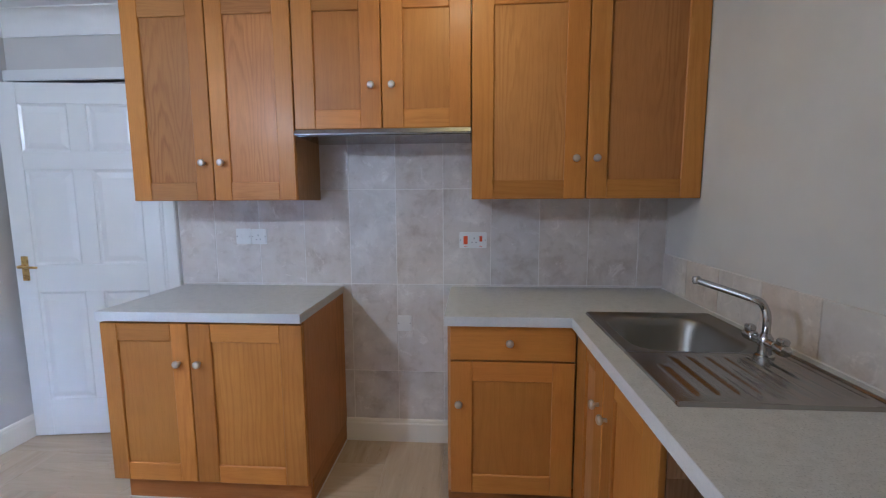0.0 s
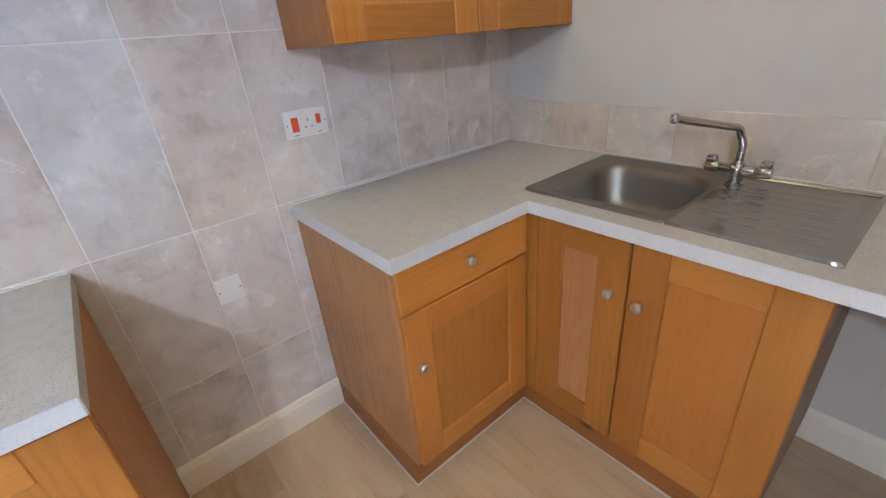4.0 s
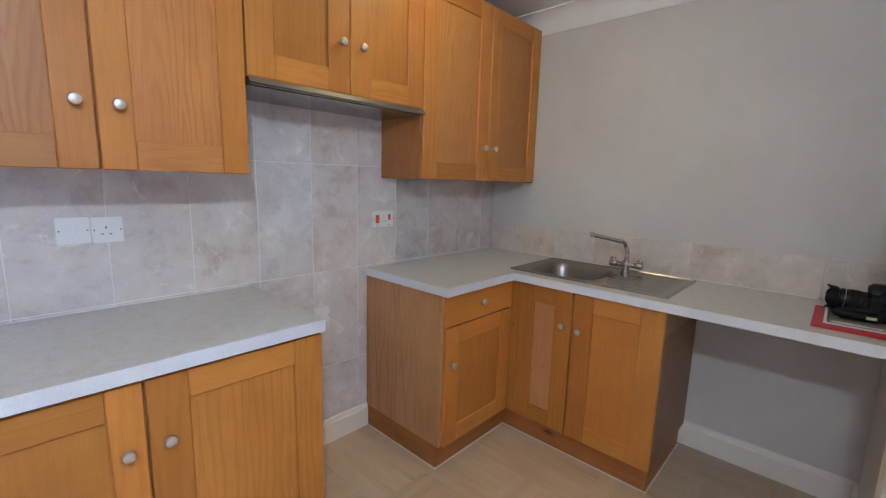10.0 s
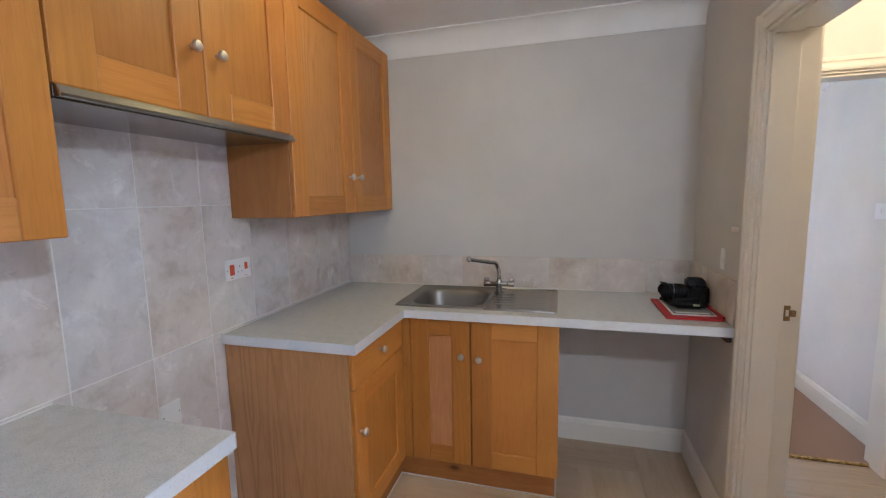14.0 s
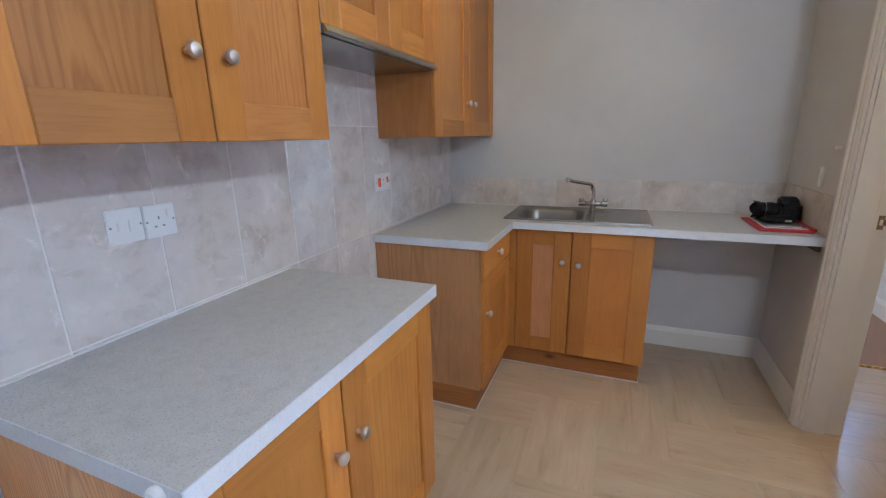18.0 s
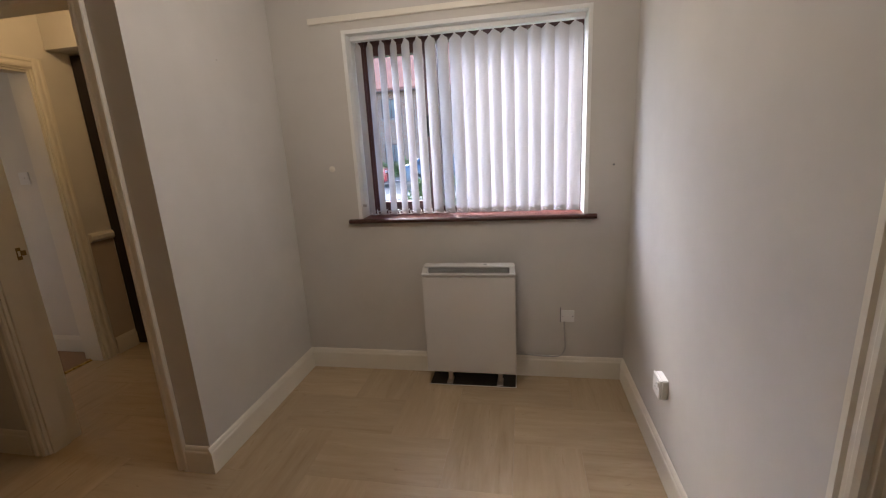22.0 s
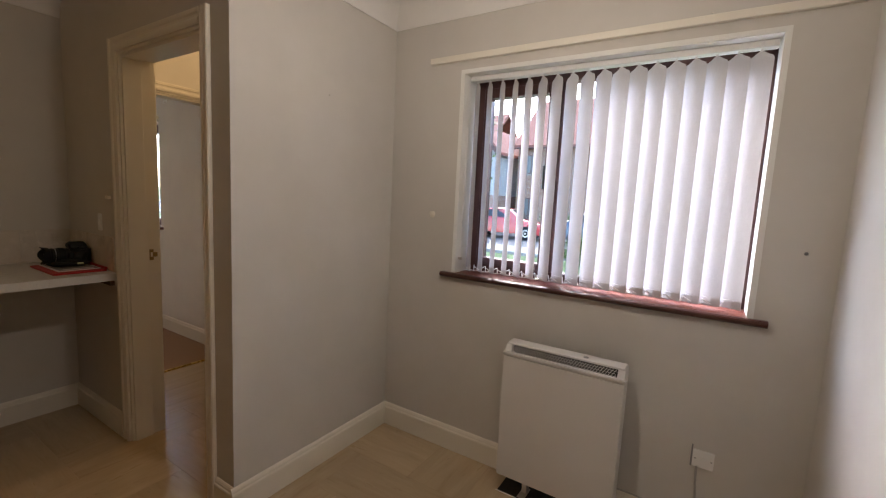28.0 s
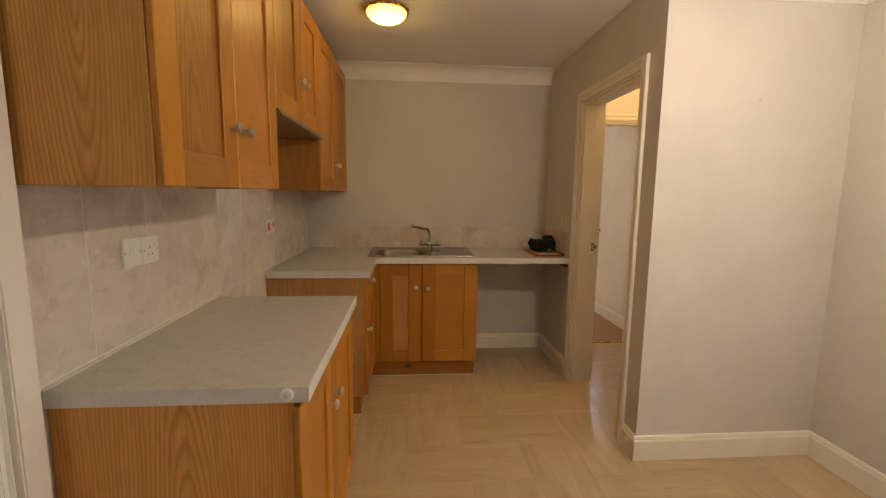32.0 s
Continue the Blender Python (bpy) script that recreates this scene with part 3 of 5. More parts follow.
floor_carpet = solid("floor_carpet", block((0.935, -0.5, -0.12), (4.0, 3.0, 0.004)), carpet_mat, "brown carpet in the next room", "carpet")
strip = solid("threshold_strip", block((0.912, -0.20, -0.004), (0.936, 0.56, 0.008), 0.003), brass, "brass threshold strip between vinyl and carpet", "threshold strip", "")

# coving, skirting, architraves
COVE = [(0.0, -0.115), (0.006, -0.115)] + [(0.006 + 0.092 * (1 - math.cos(radians(a))), -0.109 + 0.102 * math.sin(radians(a))) for a in range(10, 90, 12)] + [(0.100, -0.007), (0.100, 0.0), (0.0, 0.0)]
SKIRT = [(0, 0), (0.016, 0), (0.016, 0.102), (0.0145, 0.108), (0.0115, 0.112), (0.0105, 0.120), (0.007, 0.128), (0.003, 0.132), (0, 0.132)]
ARCH = [(0, 0), (0, 0.011), (0.010, 0.016), (0.020, 0.016), (0.026, 0.012), (0.036, 0.012), (0.042, 0.018), (0.056, 0.018), (0.060, 0.014), (0.060, 0)]


def cove(name, p0, p1, out, label):
    z = Vector((0, 0, CEIL))
    return solid(name, sweep(bmesh.new(), COVE, Vector((*p0, 0)) + z, Vector((*p1, 0)) + z, (*out, 0), (0, 0, 1)), cove_paint, label, "coving", "structure", True)


cove("coving_east", (SINKW, HALL), (SINKW, 2.774), (-1, 0), "white plaster coving above the sink wall")
cove("coving_north", (-2.788, 2.774), (SINKW, 2.774), (0, -1), "white plaster coving above the door and units")
cove("coving_nook", (NOOK, SOUTH), (NOOK, HALL), (-1, 0), "white plaster coving on the return wall")
cove("coving_south", (WEST, SOUTH), (NOOK, SOUTH), (0, 1), "white plaster coving above the window")
cove("coving_west", (WEST, SOUTH), (WEST, 2.774), (1, 0), "white plaster coving above the side wall")
cove("coving_room", (0.98, -0.285), (3.9, -0.285), (0, 1), "white plaster coving in the carpeted room")


def skirting(name, p0, p1, out, label="cream gloss skirting board with a moulded top"):
    return solid(name, sweep(bmesh.new(), SKIRT, (*p0, 0), (*p1, 0), (*out, 0), (0, 0, 1)), gloss, label, "skirting board", "structure")


skirting("baseboard_gap", (-0.905, TILE), (-0.283, TILE), (0, -1))
skirting("baseboard_sink", (SINKW, HALL), (SINKW, 1.50), (-1, 0))
skirting("baseboard_hall_wall", (0.20, HALL), (SINKW, HALL), (0, 1))
skirting("baseboard_corner", (NOOK, HALL), (-0.695, HALL), (0, 1))
skirting("baseboard_nook", (NOOK, SOUTH), (NOOK, HALL + 0.016), (-1, 0))
skirting("baseboard_south", (WEST, SOUTH), (NOOK, SOUTH), (0, 1))
skirting("baseboard_west", (WEST, SOUTH), (WEST, 1.355), (1, 0))
skirting("baseboard_west_end", (WEST, 2.345), (WEST, 2.758), (1, 0))
skirting("baseboard_hall_east", (0.80, -0.444), (0.80, -0.275), (-1, 0))
skirting("baseboard_room", (0.98, -0.285), (3.9, -0.285), (0, 1))


def doorway(name, axis, w_face, out, a, b, head, depth, label, both=True, coat=None):
    """Lining, stops and moulded architraves of an opening from a to b, in the wall whose face lies at w_face and looks along out."""
    d = thing(name, (0, 0, 0), label, "door frame", "", "structure")
    coat = coat or gloss

    def at(u, w, z):
        return (u, w, z) if axis == 1 else (w, u, z)

    back = w_face - out * depth
    for n, (u0, u1) in enumerate(((a, a + 0.024), (b - 0.024, b))):
        part("lining", block(at(u0, w_face, 0), at(u1, back, head), 0.001), coat, d)
    part("head_lining", block(at(a, w_face, head), at(b, back, head + 0.024), 0.001), coat, d)
    s0, s1 = w_face - out * 0.012, w_face - out * (depth - 0.062)
    for u0, u1 in ((a + 0.024, a + 0.037), (b - 0.037, b - 0.024)):
        part("stop", block(at(u0, s0, 0), at(u1, s1, head - 0.013), 0.001), coat, d)
    part("head_stop", block(at(a + 0.024, s0, head - 0.013), at(b - 0.024, s1, head), 0.001), coat, d)
    for w, o in ((w_face, out),) + (((back, -out),) if both else ()):
        n = Vector(at(0, o, 0))
        for u, sgn in ((a + 0.012, -1), (b - 0.012, 1)):
            part("architrave", sweep(bmesh.new(), ARCH, at(u, w, 0), at(u, w, head + 0.072), Vector(at(sgn, 0, 0)), n), coat, d)
        part("head_architrave", sweep(bmesh.new(), ARCH, at(a + 0.012, w, head + 0.012), at(b - 0.012, w, head + 0.012), (0, 0, 1), n), coat, d)
    return d


hall_frame = doorway("door_frame_1", 1, HALL, 1, -0.645, 0.138, DOOR_H, 0.157, "cream gloss door frame with moulded architrave and no door")
strike = part("strike_plate", block((0.1115, 0.606, 0.978), (0.1145, 0.626, 1.036), 0.0008), old_brass, hall_frame, "tarnished brass strike plate")
part("strike_lip", block((0.1045, 0.590, 0.996), (0.1135, 0.607, 1.020), 0.002), old_brass, hall_frame, "brass lip of the strike plate")
part("strike_hole", block((0.1108, 0.611, 0.996), (0.1118, 0.621, 1.020)), gloss, hall_frame, "painted-over latch hole")
room_frame = doorway("door_frame_2", 0, 0.80, -1, -0.20, 0.56, DOOR_H - 0.01, 0.18, "cream gloss door frame to the carpeted room")
part("strike_plate", block((0.90, -0.178, 0.99), (0.925, -0.1755, 1.05)), old_brass, room_frame, "tarnished brass strike plate")
doorway("door_frame_3", 0, WEST, 1, 1.43, 2.27, 2.03, 0.15, "cream gloss door frame in the side wall")
north_frame = doorway("door_frame_4", 1, 2.774, -1, -2.753, -1.935, 2.035, 0.114, "white gloss door frame beside the oak units", False, door_gloss)
part("outer_board", block((-1.902, 2.736, 0.0), (-1.837, 2.7735, 2.105), 0.004, 2), door_gloss, north_frame)
part("outer_board", block((-2.78, 2.740, 2.045), (-1.903, 2.7735, 2.105), 0.004, 2), door_gloss, north_frame)


def panel_door(name, width, height, label):
    """Six-panel door: hinge edge at the origin, the leaf along -x, its face to -y."""
    d = thing(name, (0, 0, 0), label, "door", "", "structure")
    t, st, mid = 0.035, 0.105, 0.10
    rails = [(0.0, 0.22), (0.86, 1.02), (1.55, 1.65), (height - 0.11, height)]
    for x0, x1 in ((-st, 0.0), (-width, -width + st)):
        part("stile", block((x0, 0, 0), (x1, t, height), 0.002), door_gloss, d)
    for z0, z1 in rails:
        part("rail", block((-width + st, 0.0005, z0), (-st, t - 0.0005, z1), 0.002), door_gloss, d)
    for (_, z0), (z1, _) in zip(rails, rails[1:]):
        part("muntin", block((-width / 2 - mid / 2, 0.001, z0), (-width / 2 + mid / 2, t - 0.001, z1), 0.002), door_gloss, d)
        for x0, x1 in ((-width + st, -width / 2 - mid / 2), (-width / 2 + mid / 2, -st)):
            a, b = 0.012, 0.045
            rings = []
            for inset, y in ((0, 0.006), (a, 0.012), (a + 0.004, 0.012), (b, 0.005)):
                rings.append([(x0 + inset, y, z0 + inset), (x1 - inset, y, z0 + inset), (x1 - inset, y, z1 - inset), (x0 + inset, y, z1 - inset)])
            part("panel", loft(rings, False, True), door_gloss, d)
    h = part("handle_plate", block((-width + 0.035, -0.004, 0.93), (-width + 0.073, 0, 1.07), 0.002), brass, d, "brass lever handle plate")
    part("lever", tube(bend([(-width + 0.054, -0.004, 1.015), (-width + 0.054, -0.04, 1.015), (-width + 0.07, -0.048, 1.015), (-width + 0.15, -0.046, 1.010)], 5), [0.009] * 12 + [0.007] * 4, 10), brass, h, "brass lever", True)
    return d


door_1 = panel_door("door_1", 0.815, 2.015, "white gloss six-panel door standing slightly ajar")
door_1.matrix_basis = pose(-1.945, 2.78, 0.008, 0, 0, 8.0)
front_door = thing("front_door", (0.275, -0.50, 0), "very dark brown front door in the hall", "door", "", "structure")
part("leaf", block((-0.07, -0.4995, 0.01), (0.794, -0.445, 2.12), 0.003), front_door_mat, front_door)
part("letter_plate", block((0.24, -0.445, 1.0), (0.44, -0.438, 1.05), 0.002), old_brass, front_door)
dado = solid("dado_rail", sweep(bmesh.new(), [(0, 0), (0.02, 0.005), (0.03, 0.02), (0.03, 0.045), (0.02, 0.06), (0, 0.065)], (0.80, -0.444, 0.86), (0.80, -0.272, 0.86), (-1, 0, 0), (0, 0, 1)), gloss, "cream moulded dado rail in the hall", "dado rail", "structure")
soffit = solid("hall_soffit", block((-0.70, -0.50, 2.13), (0.80, -0.30, CEIL)), hall_paint, "boxed soffit above the front door", "soffit", "structure")
part("lower_wall", block((0.796, -0.444, 0.13), (0.7985, -0.272, 0.86)), lower_paint, wall_hall_east, "brown painted lower wall")

# ---- window ----
window_1 = thing("window_1", (-1.907, -0.40, 0.99), "brown framed double window with a side casement", "window", "", "structure")
WX0, WX1, WZ0, WZ1, WY = -2.552, -1.262, 0.985, 2.018, -0.40
for lo, hi in (((WX0, WY - 0.06, WZ0), (WX0 + 0.05, WY, WZ1)), ((WX1 - 0.05, WY - 0.06, WZ0), (WX1, WY, WZ1)), ((WX0 + 0.05, WY - 0.06, WZ0), (WX1 - 0.05, WY, WZ0 + 0.05)), ((WX0 + 0.05, WY - 0.06, WZ1 - 0.05), (WX1 - 0.05, WY, WZ1)), ((-1.738, WY - 0.06, WZ0 + 0.05), (-1.700, WY, WZ1 - 0.05))):
    part("window_frame", block(lo, hi, 0.003), frame_brown, window_1)
for x0, x1 in ((-1.70, WX1 - 0.05),):
    for lo, hi in (((x0, WY - 0.05, WZ0 + 0.05), (x0 + 0.034, WY + 0.012, WZ1 - 0.05)), ((x1 - 0.034, WY - 0.05, WZ0 + 0.05), (x1, WY + 0.012, WZ1 - 0.05)), ((x0 + 0.034, WY - 0.05, WZ0 + 0.05), (x1 - 0.034, WY + 0.012, WZ0 + 0.085)), ((x0 + 0.034, WY - 0.05, WZ1 - 0.10), (x1 - 0.034, WY + 0.012, WZ1 - 0.05))):
        part("casement", block(lo, hi, 0.003), frame_brown, window_1)
for x0, x1 in ((WX0 + 0.05, -1.738), (-1.666, WX1 - 0.084)):
    pane = part("pane", block((x0, WY - 0.036, WZ0 + 0.05), (x1, WY - 0.030, WZ1 - 0.05)), glass_mat, window_1)
    pane.visible_shadow = False
part("latch", block((-1.685, WY + 0.012, 1.45), (-1.665, WY + 0.035, 1.57), 0.004), black_plastic, window_1, "black casement latch")
sill = thing("window_sill", (-1.907, -0.3, 0.97), "dark mahogany window board with rounded nosing", "window sill", "", "structure")
part("board", block((WX0, WY, 0.974), (WX1, SOUTH, 0.991), 0.002), dark_wood[0], sill)
part("nosing", loft([[(x, SOUTH + 0.0, 0.966), (x, SOUTH + 0.022, 0.966), (x, SOUTH + 0.030, 0.972), (x, SOUTH + 0.032, 0.980), (x, SOUTH + 0.029, 0.987), (x, SOUTH + 0.02, 0.991), (x, SOUTH, 0.991)] for x in (-2.610, -1.190)]), shaded_nosing_wood, sill, "rounded nosing, darkened for its shaded face")
for nm, lo, hi in (("reveal_side", (WX0, WY, 0.991), (WX0 + 0.006, SOUTH + 0.001, WZ1)), ("reveal_side", (WX1 - 0.006, WY, 0.991), (WX1, SOUTH + 0.001, WZ1)), ("reveal_head", (WX0, WY, WZ1 - 0.006), (WX1, SOUTH + 0.001, WZ1))):
    part(nm, block(lo, hi), reveal_paint, wall_south, "white painted window reveal")
part("reveal_bead", block((WX1, SOUTH, 0.991), (WX1 + 0.014, SOUTH + 0.003, WZ1 + 0.014)), reveal_paint, wall_south)
part("reveal_bead", block((WX0 - 0.014, SOUTH, 0.991), (WX0, SOUTH + 0.003, WZ1 + 0.014)), reveal_paint, wall_south)
part("reveal_bead", block((WX0, SOUTH, WZ1), (WX1, SOUTH + 0.003, WZ1 + 0.014)), reveal_paint, wall_south)
batten = thing("curtain_batten", (-1.9, SOUTH, 2.085), "white painted curtain batten above the window", "batten")
part("board", block((-2.747, SOUTH, 2.073), (-1.067, SOUTH + 0.022, 2.103), 0.002), gloss, batten)
for x in (-2.70, -2.32, -1.9, -1.5, -1.12):
    part("screw", lathe([(0.003, 0), (0.003, 0.004), (0.0, 0.004)], (x, SOUTH + 0.020, 2.106), (0, 0, 1), 8), nickel, batten)

blind = thing("vertical_blind", (-1.907, -0.30, 2.0), "white fabric vertical blind with half-open slats", "blind")
BY = -0.315
part("headrail", block((WX0 + 0.012, BY - 0.022, 1.986), (WX1 - 0.012, BY + 0.022, 2.011), 0.003), white_plastic, blind, "white headrail")
NS = 18
for i in range(NS):
    x = WX1 - 0.045 - i * (WX1 - WX0 - 0.108) / (NS - 1)
    ang = radians(-48 + 20 * min(1.0, max(0.0, (i - 3) / 7)) + random.uniform(-2.5, 2.5))
    dx, dy = math.cos(ang), math.sin(ang)
    rings = []
    for z, half in ((1.008, 0.0435), (1.946, 0.0445), (1.958, 0.039), (1.967, 0.022), (1.976, 0.011)):
        ring = []
        for k in range(7):
            w = -1 + 2 * k / 6
            curve = 0.0065 * (1 - w * w)
            ring.append((x + half * w * dx - curve * dy, BY + half * w * dy + curve * dx, z))
        rings.append(ring)
    bm = bmesh.new()
    vs = [[bm.verts.new(p) for p in r] for r in rings]
    for a, b in zip(vs, vs[1:]):
        for k in range(6):
            bm.faces.new((a[k], a[k + 1], b[k + 1], b[k]))
    slat = part("slat", bm, fabric_mat, blind, "", True)
    part("carrier", block((x - 0.004, BY - 0.004, 1.968), (x + 0.004, BY + 0.004, 1.987)), white_plastic, slat)
    pocket = [[(x + u * dx - v * dy, BY + u * dy + v * dx, z) for u, v in ((-0.043, -0.0012), (0.043, -0.0012), (0.043, 0.0012), (0.012, 0.0078), (-0.012, 0.0078), (-0.043, 0.0012))] for z in (1.0035, 1.036)]
    part("weight_pocket", loft(pocket), fabric_mat, slat)
    if i < NS - 1:
        step = (WX1 - WX0 - 0.108) / (NS - 1)
        for side in (-1, 1):
            part("chain", tube([(x - step * k / 6 + 0.02 * side * (1 - k / 3), BY + side * 0.028 * (1 - k / 3), 1.030 - 0.026 * math.sin(math.pi * k / 6)) for k in range(7)], 0.0019, 6), white_plastic, blind)
for dy in (0.0, 0.012):
    part("cord", tube([(WX1 - 0.018, -0.283 + dy, 1.988), (WX1 - 0.017, -0.281 + dy, 1.5), (WX1 - 0.018, -0.272 + dy * 0.4, 1.072)], 0.0014, 6), white_plastic, blind, "white pull cord")
part("cord_cleat", block((WX1 - 0.03, -0.27, 1.06), (WX1 - 0.006, -0.262, 1.075), 0.002), nickel, wall_south, "small metal cord cleat")

window_2 = thing("window_2", (2.57, -0.4, 0.99), "brown framed window of the carpeted room", "window", "", "structure")
for lo, hi in (((2.0, -0.46, 0.985), (2.07, -0.38, 1.955)), ((3.15, -0.46, 0.985), (3.22, -0.38, 1.955)), ((2.07, -0.46, 0.985), (3.15, -0.38, 1.05)), ((2.07, -0.46, 1.885), (3.15, -0.38, 1.955)), ((2.78, -0.46, 1.05), (2.85, -0.38, 1.885))):
    part("window_frame", block(lo, hi, 0.003), frame_brown, window_2)
for x0, x1 in ((2.07, 2.78), (2.85, 3.15)):
    part("pane", block((x0, -0.436, 1.05), (x1, -0.430, 1.885)), glass_mat, window_2).visible_shadow = False
part("window_sill", block((1.95, -0.38, 0.962), (3.27, -0.245, 0.985), 0.006, 2), dark_wood[0], window_2)

# ---- fitted units ----


class Face:
    """A unit's front: u runs across it, w outward from it; along -y or -x."""

    def __init__(self, axis, plane):
        self.axis, self.plane = axis, plane
        self.out = Vector((0, -1, 0)) if axis == 1 else Vector((-1, 0, 0))

    def at(self, u, w, z):
        return (u, self.plane - w, z) if self.axis == 1 else (self.plane - w, u, z)

    def block(self, u0, u1, w0, w1, z0, z1, bevel=0.0028):
        return block(self.at(u0, w0, z0), self.at(u1, w1, z1), bevel)

    def grain(self, across):
        return (0 if self.axis == 1 else 1) if across else 2


KNOB = [(0.007, 0.0), (0.0075, 0.004), (0.006, 0.009), (0.007, 0.013), (0.0135, 0.017), (0.0165, 0.021), (0.0165, 0.026), (0.0135, 0.031), (0.007, 0.0335), (0.0, 0.034)]


def knob(face, u, z, parent, w=0.0):
    part("knob", lathe(KNOB, face.at(u, w, z), face.out, 20), nickel, parent, "round satin nickel knob", True)


def cab_door(face, unit, u0, u1, z0, z1, stile=0.085, rail=0.085, knob_at=None, panel=None, rails=None):
    """Framed door: two stiles, two rails and a sunk panel."""
    g, c = 0.0015, face.block
    d = part("door", c(u0 + stile - 0.006, u1 - stile + 0.006, -0.017, -0.010, z0 + rail - 0.006, z1 - rail + 0.006, 0), panel or oak[2], unit, "shaker door with a sunk panel")
    part("stile", c(u0 + g, u0 + stile, -0.019, 0, z0 + g, z1 - g), oak[2], d)
    part("stile", c(u1 - stile, u1 - g, -0.019, 0, z0 + g, z1 - g), oak[2], d)
    part("rail", c(u0 + stile, u1 - stile, -0.0185, -0.0005, z0 + g, z0 + rail), (rails or oak)[face.grain(True)], d)
    part("rail", c(u0 + stile, u1 - stile, -0.0185, -0.0005, z1 - rail, z1 - g), (rails or oak)[face.grain(True)], d)
    if knob_at:
        knob(face, *knob_at, d)
    return d


def carcass(unit, lo, hi, ends=(True, True), axis=0, material=None):
    """Body of a unit: side panels with an inner box between them."""
    sides = material if isinstance(material, tuple) else (material or veneer[2],) * 2
    t = 0.018
    a, b = list(lo), list(hi)
    for n, (p, q) in enumerate(((lo[axis], lo[axis] + t), (hi[axis] - t, hi[axis]))):
        l, h = list(lo), list(hi)
        l[axis], h[axis] = p, q
        if ends[n]:
            part("side_panel", block(l, h, 0.001), sides[n], unit)
    a[axis] += t
    b[axis] -= t
    a[2] += 0.003
    part("body", block(a, b), veneer[0], unit)


FRONT = 2.177
north = Face(1, FRONT)
left_base = thing("base_cabinet", (-1.37, 2.48, 0), "honey oak two-door base cabinet under its own worktop", "kitchen cabinet", "base units")
# west side toned lighter, east side darker, for the light on each
carcass(left_base, (-1.803, FRONT + 0.020, 0.118), (-0.905, 2.76, 0.868), material=(crown_veneer, red_and_shaded_veneer))
cab_door(north, left_base, -1.818, -1.416, 0.118, 0.858, 0.078, 0.084, (-1.461, 0.680))
cab_door(north, left_base, -1.413, -0.905, 0.118, 0.858, 0.100, 0.084, (-1.369, 0.680))
part("plinth", block((-1.785, 2.222, 0.0), (-0.911, 2.24, 0.117), 0.001), plinth_wood[0], left_base, "knotty pine plinth")
part("side_plinth", block((-0.923, 2.24, 0.0), (-0.907, 2.76, 0.117), 0.001), plinth_wood[1], left_base)
part("side_plinth", block((-1.800, 2.24, 0.0), (-1.785, 2.76, 0.117), 0.001), plinth_wood[1], left_base)
part("floor_seal", block((-1.787, 2.216, 0.0), (-0.907, 2.2215, 0.005)), floor_sealant, left_base)
part("floor_seal", block((-0.9065, 2.218, 0.0), (-0.901, 2.748, 0.005)), floor_sealant, left_base)

right_base = thing("drawer_base_cabinet", (0.0, 2.48, 0), "honey oak base cabinet with one drawer over a door", "kitchen cabinet", "base units")
carcass(right_base, (-0.286, FRONT + 0.020, 0.118), (0.245, 2.76, 0.868), (True, False))
cab_door(north, right_base, -0.275, 0.242, 0.120, 0.712, 0.093, 0.086, (-0.239, 0.533))
dr = part("drawer_front", north.block(-0.2735, 0.2405, -0.019, 0, 0.718, 0.865), oak[0], right_base, "plain drawer front")
knob(north, -0.030, 0.799, dr)
part("plinth", block((-0.270, 2.218, 0.0), (0.290, 2.236, 0.119), 0.001), plinth_wood[0], right_base, "knotty pine plinth")
part("side_plinth", block((-0.286, 2.219, 0.0), (-0.270, 2.76, 0.1175), 0.001), plinth_wood[1], right_base)
part("floor_seal", block((-0.292, 2.212, 0.0), (0.285, 2.2175, 0.005)), floor_sealant, right_base)
part("floor_seal", block((-0.292, 2.2185, 0.0), (-0.2865, 2.748, 0.005)), floor_sealant, right_base)

SX = 0.245
west_face = Face(0, SX)
sink_base = thing("sink_cabinet", (0.54, 1.78, 0), "honey oak two-door sink cabinet with a pine plinth", "kitchen cabinet", "base units")
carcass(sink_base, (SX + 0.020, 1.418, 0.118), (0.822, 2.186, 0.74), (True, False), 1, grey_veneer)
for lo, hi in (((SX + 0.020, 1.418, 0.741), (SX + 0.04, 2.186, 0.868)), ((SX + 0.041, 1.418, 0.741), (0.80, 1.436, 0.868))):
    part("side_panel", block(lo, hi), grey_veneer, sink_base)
cab_door(west_face, sink_base, 1.831, 2.136, 0.118, 0.866, 0.094, 0.086, (1.873, 0.690), pale_veneer)
cab_door(west_face, sink_base, 1.417, 1.828, 0.118, 0.866, 0.099, 0.086, (1.786, 0.682))
part("filler_post", west_face.block(2.139, 2.188, -0.019, -0.002, 0.119, 0.866), oak[2], sink_base, "narrow corner filler post")
part("plinth", block((0.277, 1.430, 0.0), (0.295, 2.217, 0.117), 0.001), plinth_wood[1], sink_base, "knotty pine plinth")
part("side_plinth", block((0.296, 1.432, 0.0), (0.795, 1.448, 0.117), 0.001), plinth_wood[0], sink_base)
part("floor_seal", block((0.271, 1.424, 0.0), (0.2765, 2.212, 0.005)), floor_sealant, sink_base)
part("floor_seal", block((0.277, 1.4245, 0.0), (0.79, 1.4315, 0.004)), floor_sealant, sink_base)
part("pipe_hole", lathe([(0.012, 0.0), (0.012, 0.0015), (0, 0.0015)], (0.73, 1.4178, 0.745), (0, -1, 0), 14), dark_gap, sink_base, "small dark pipe hole")
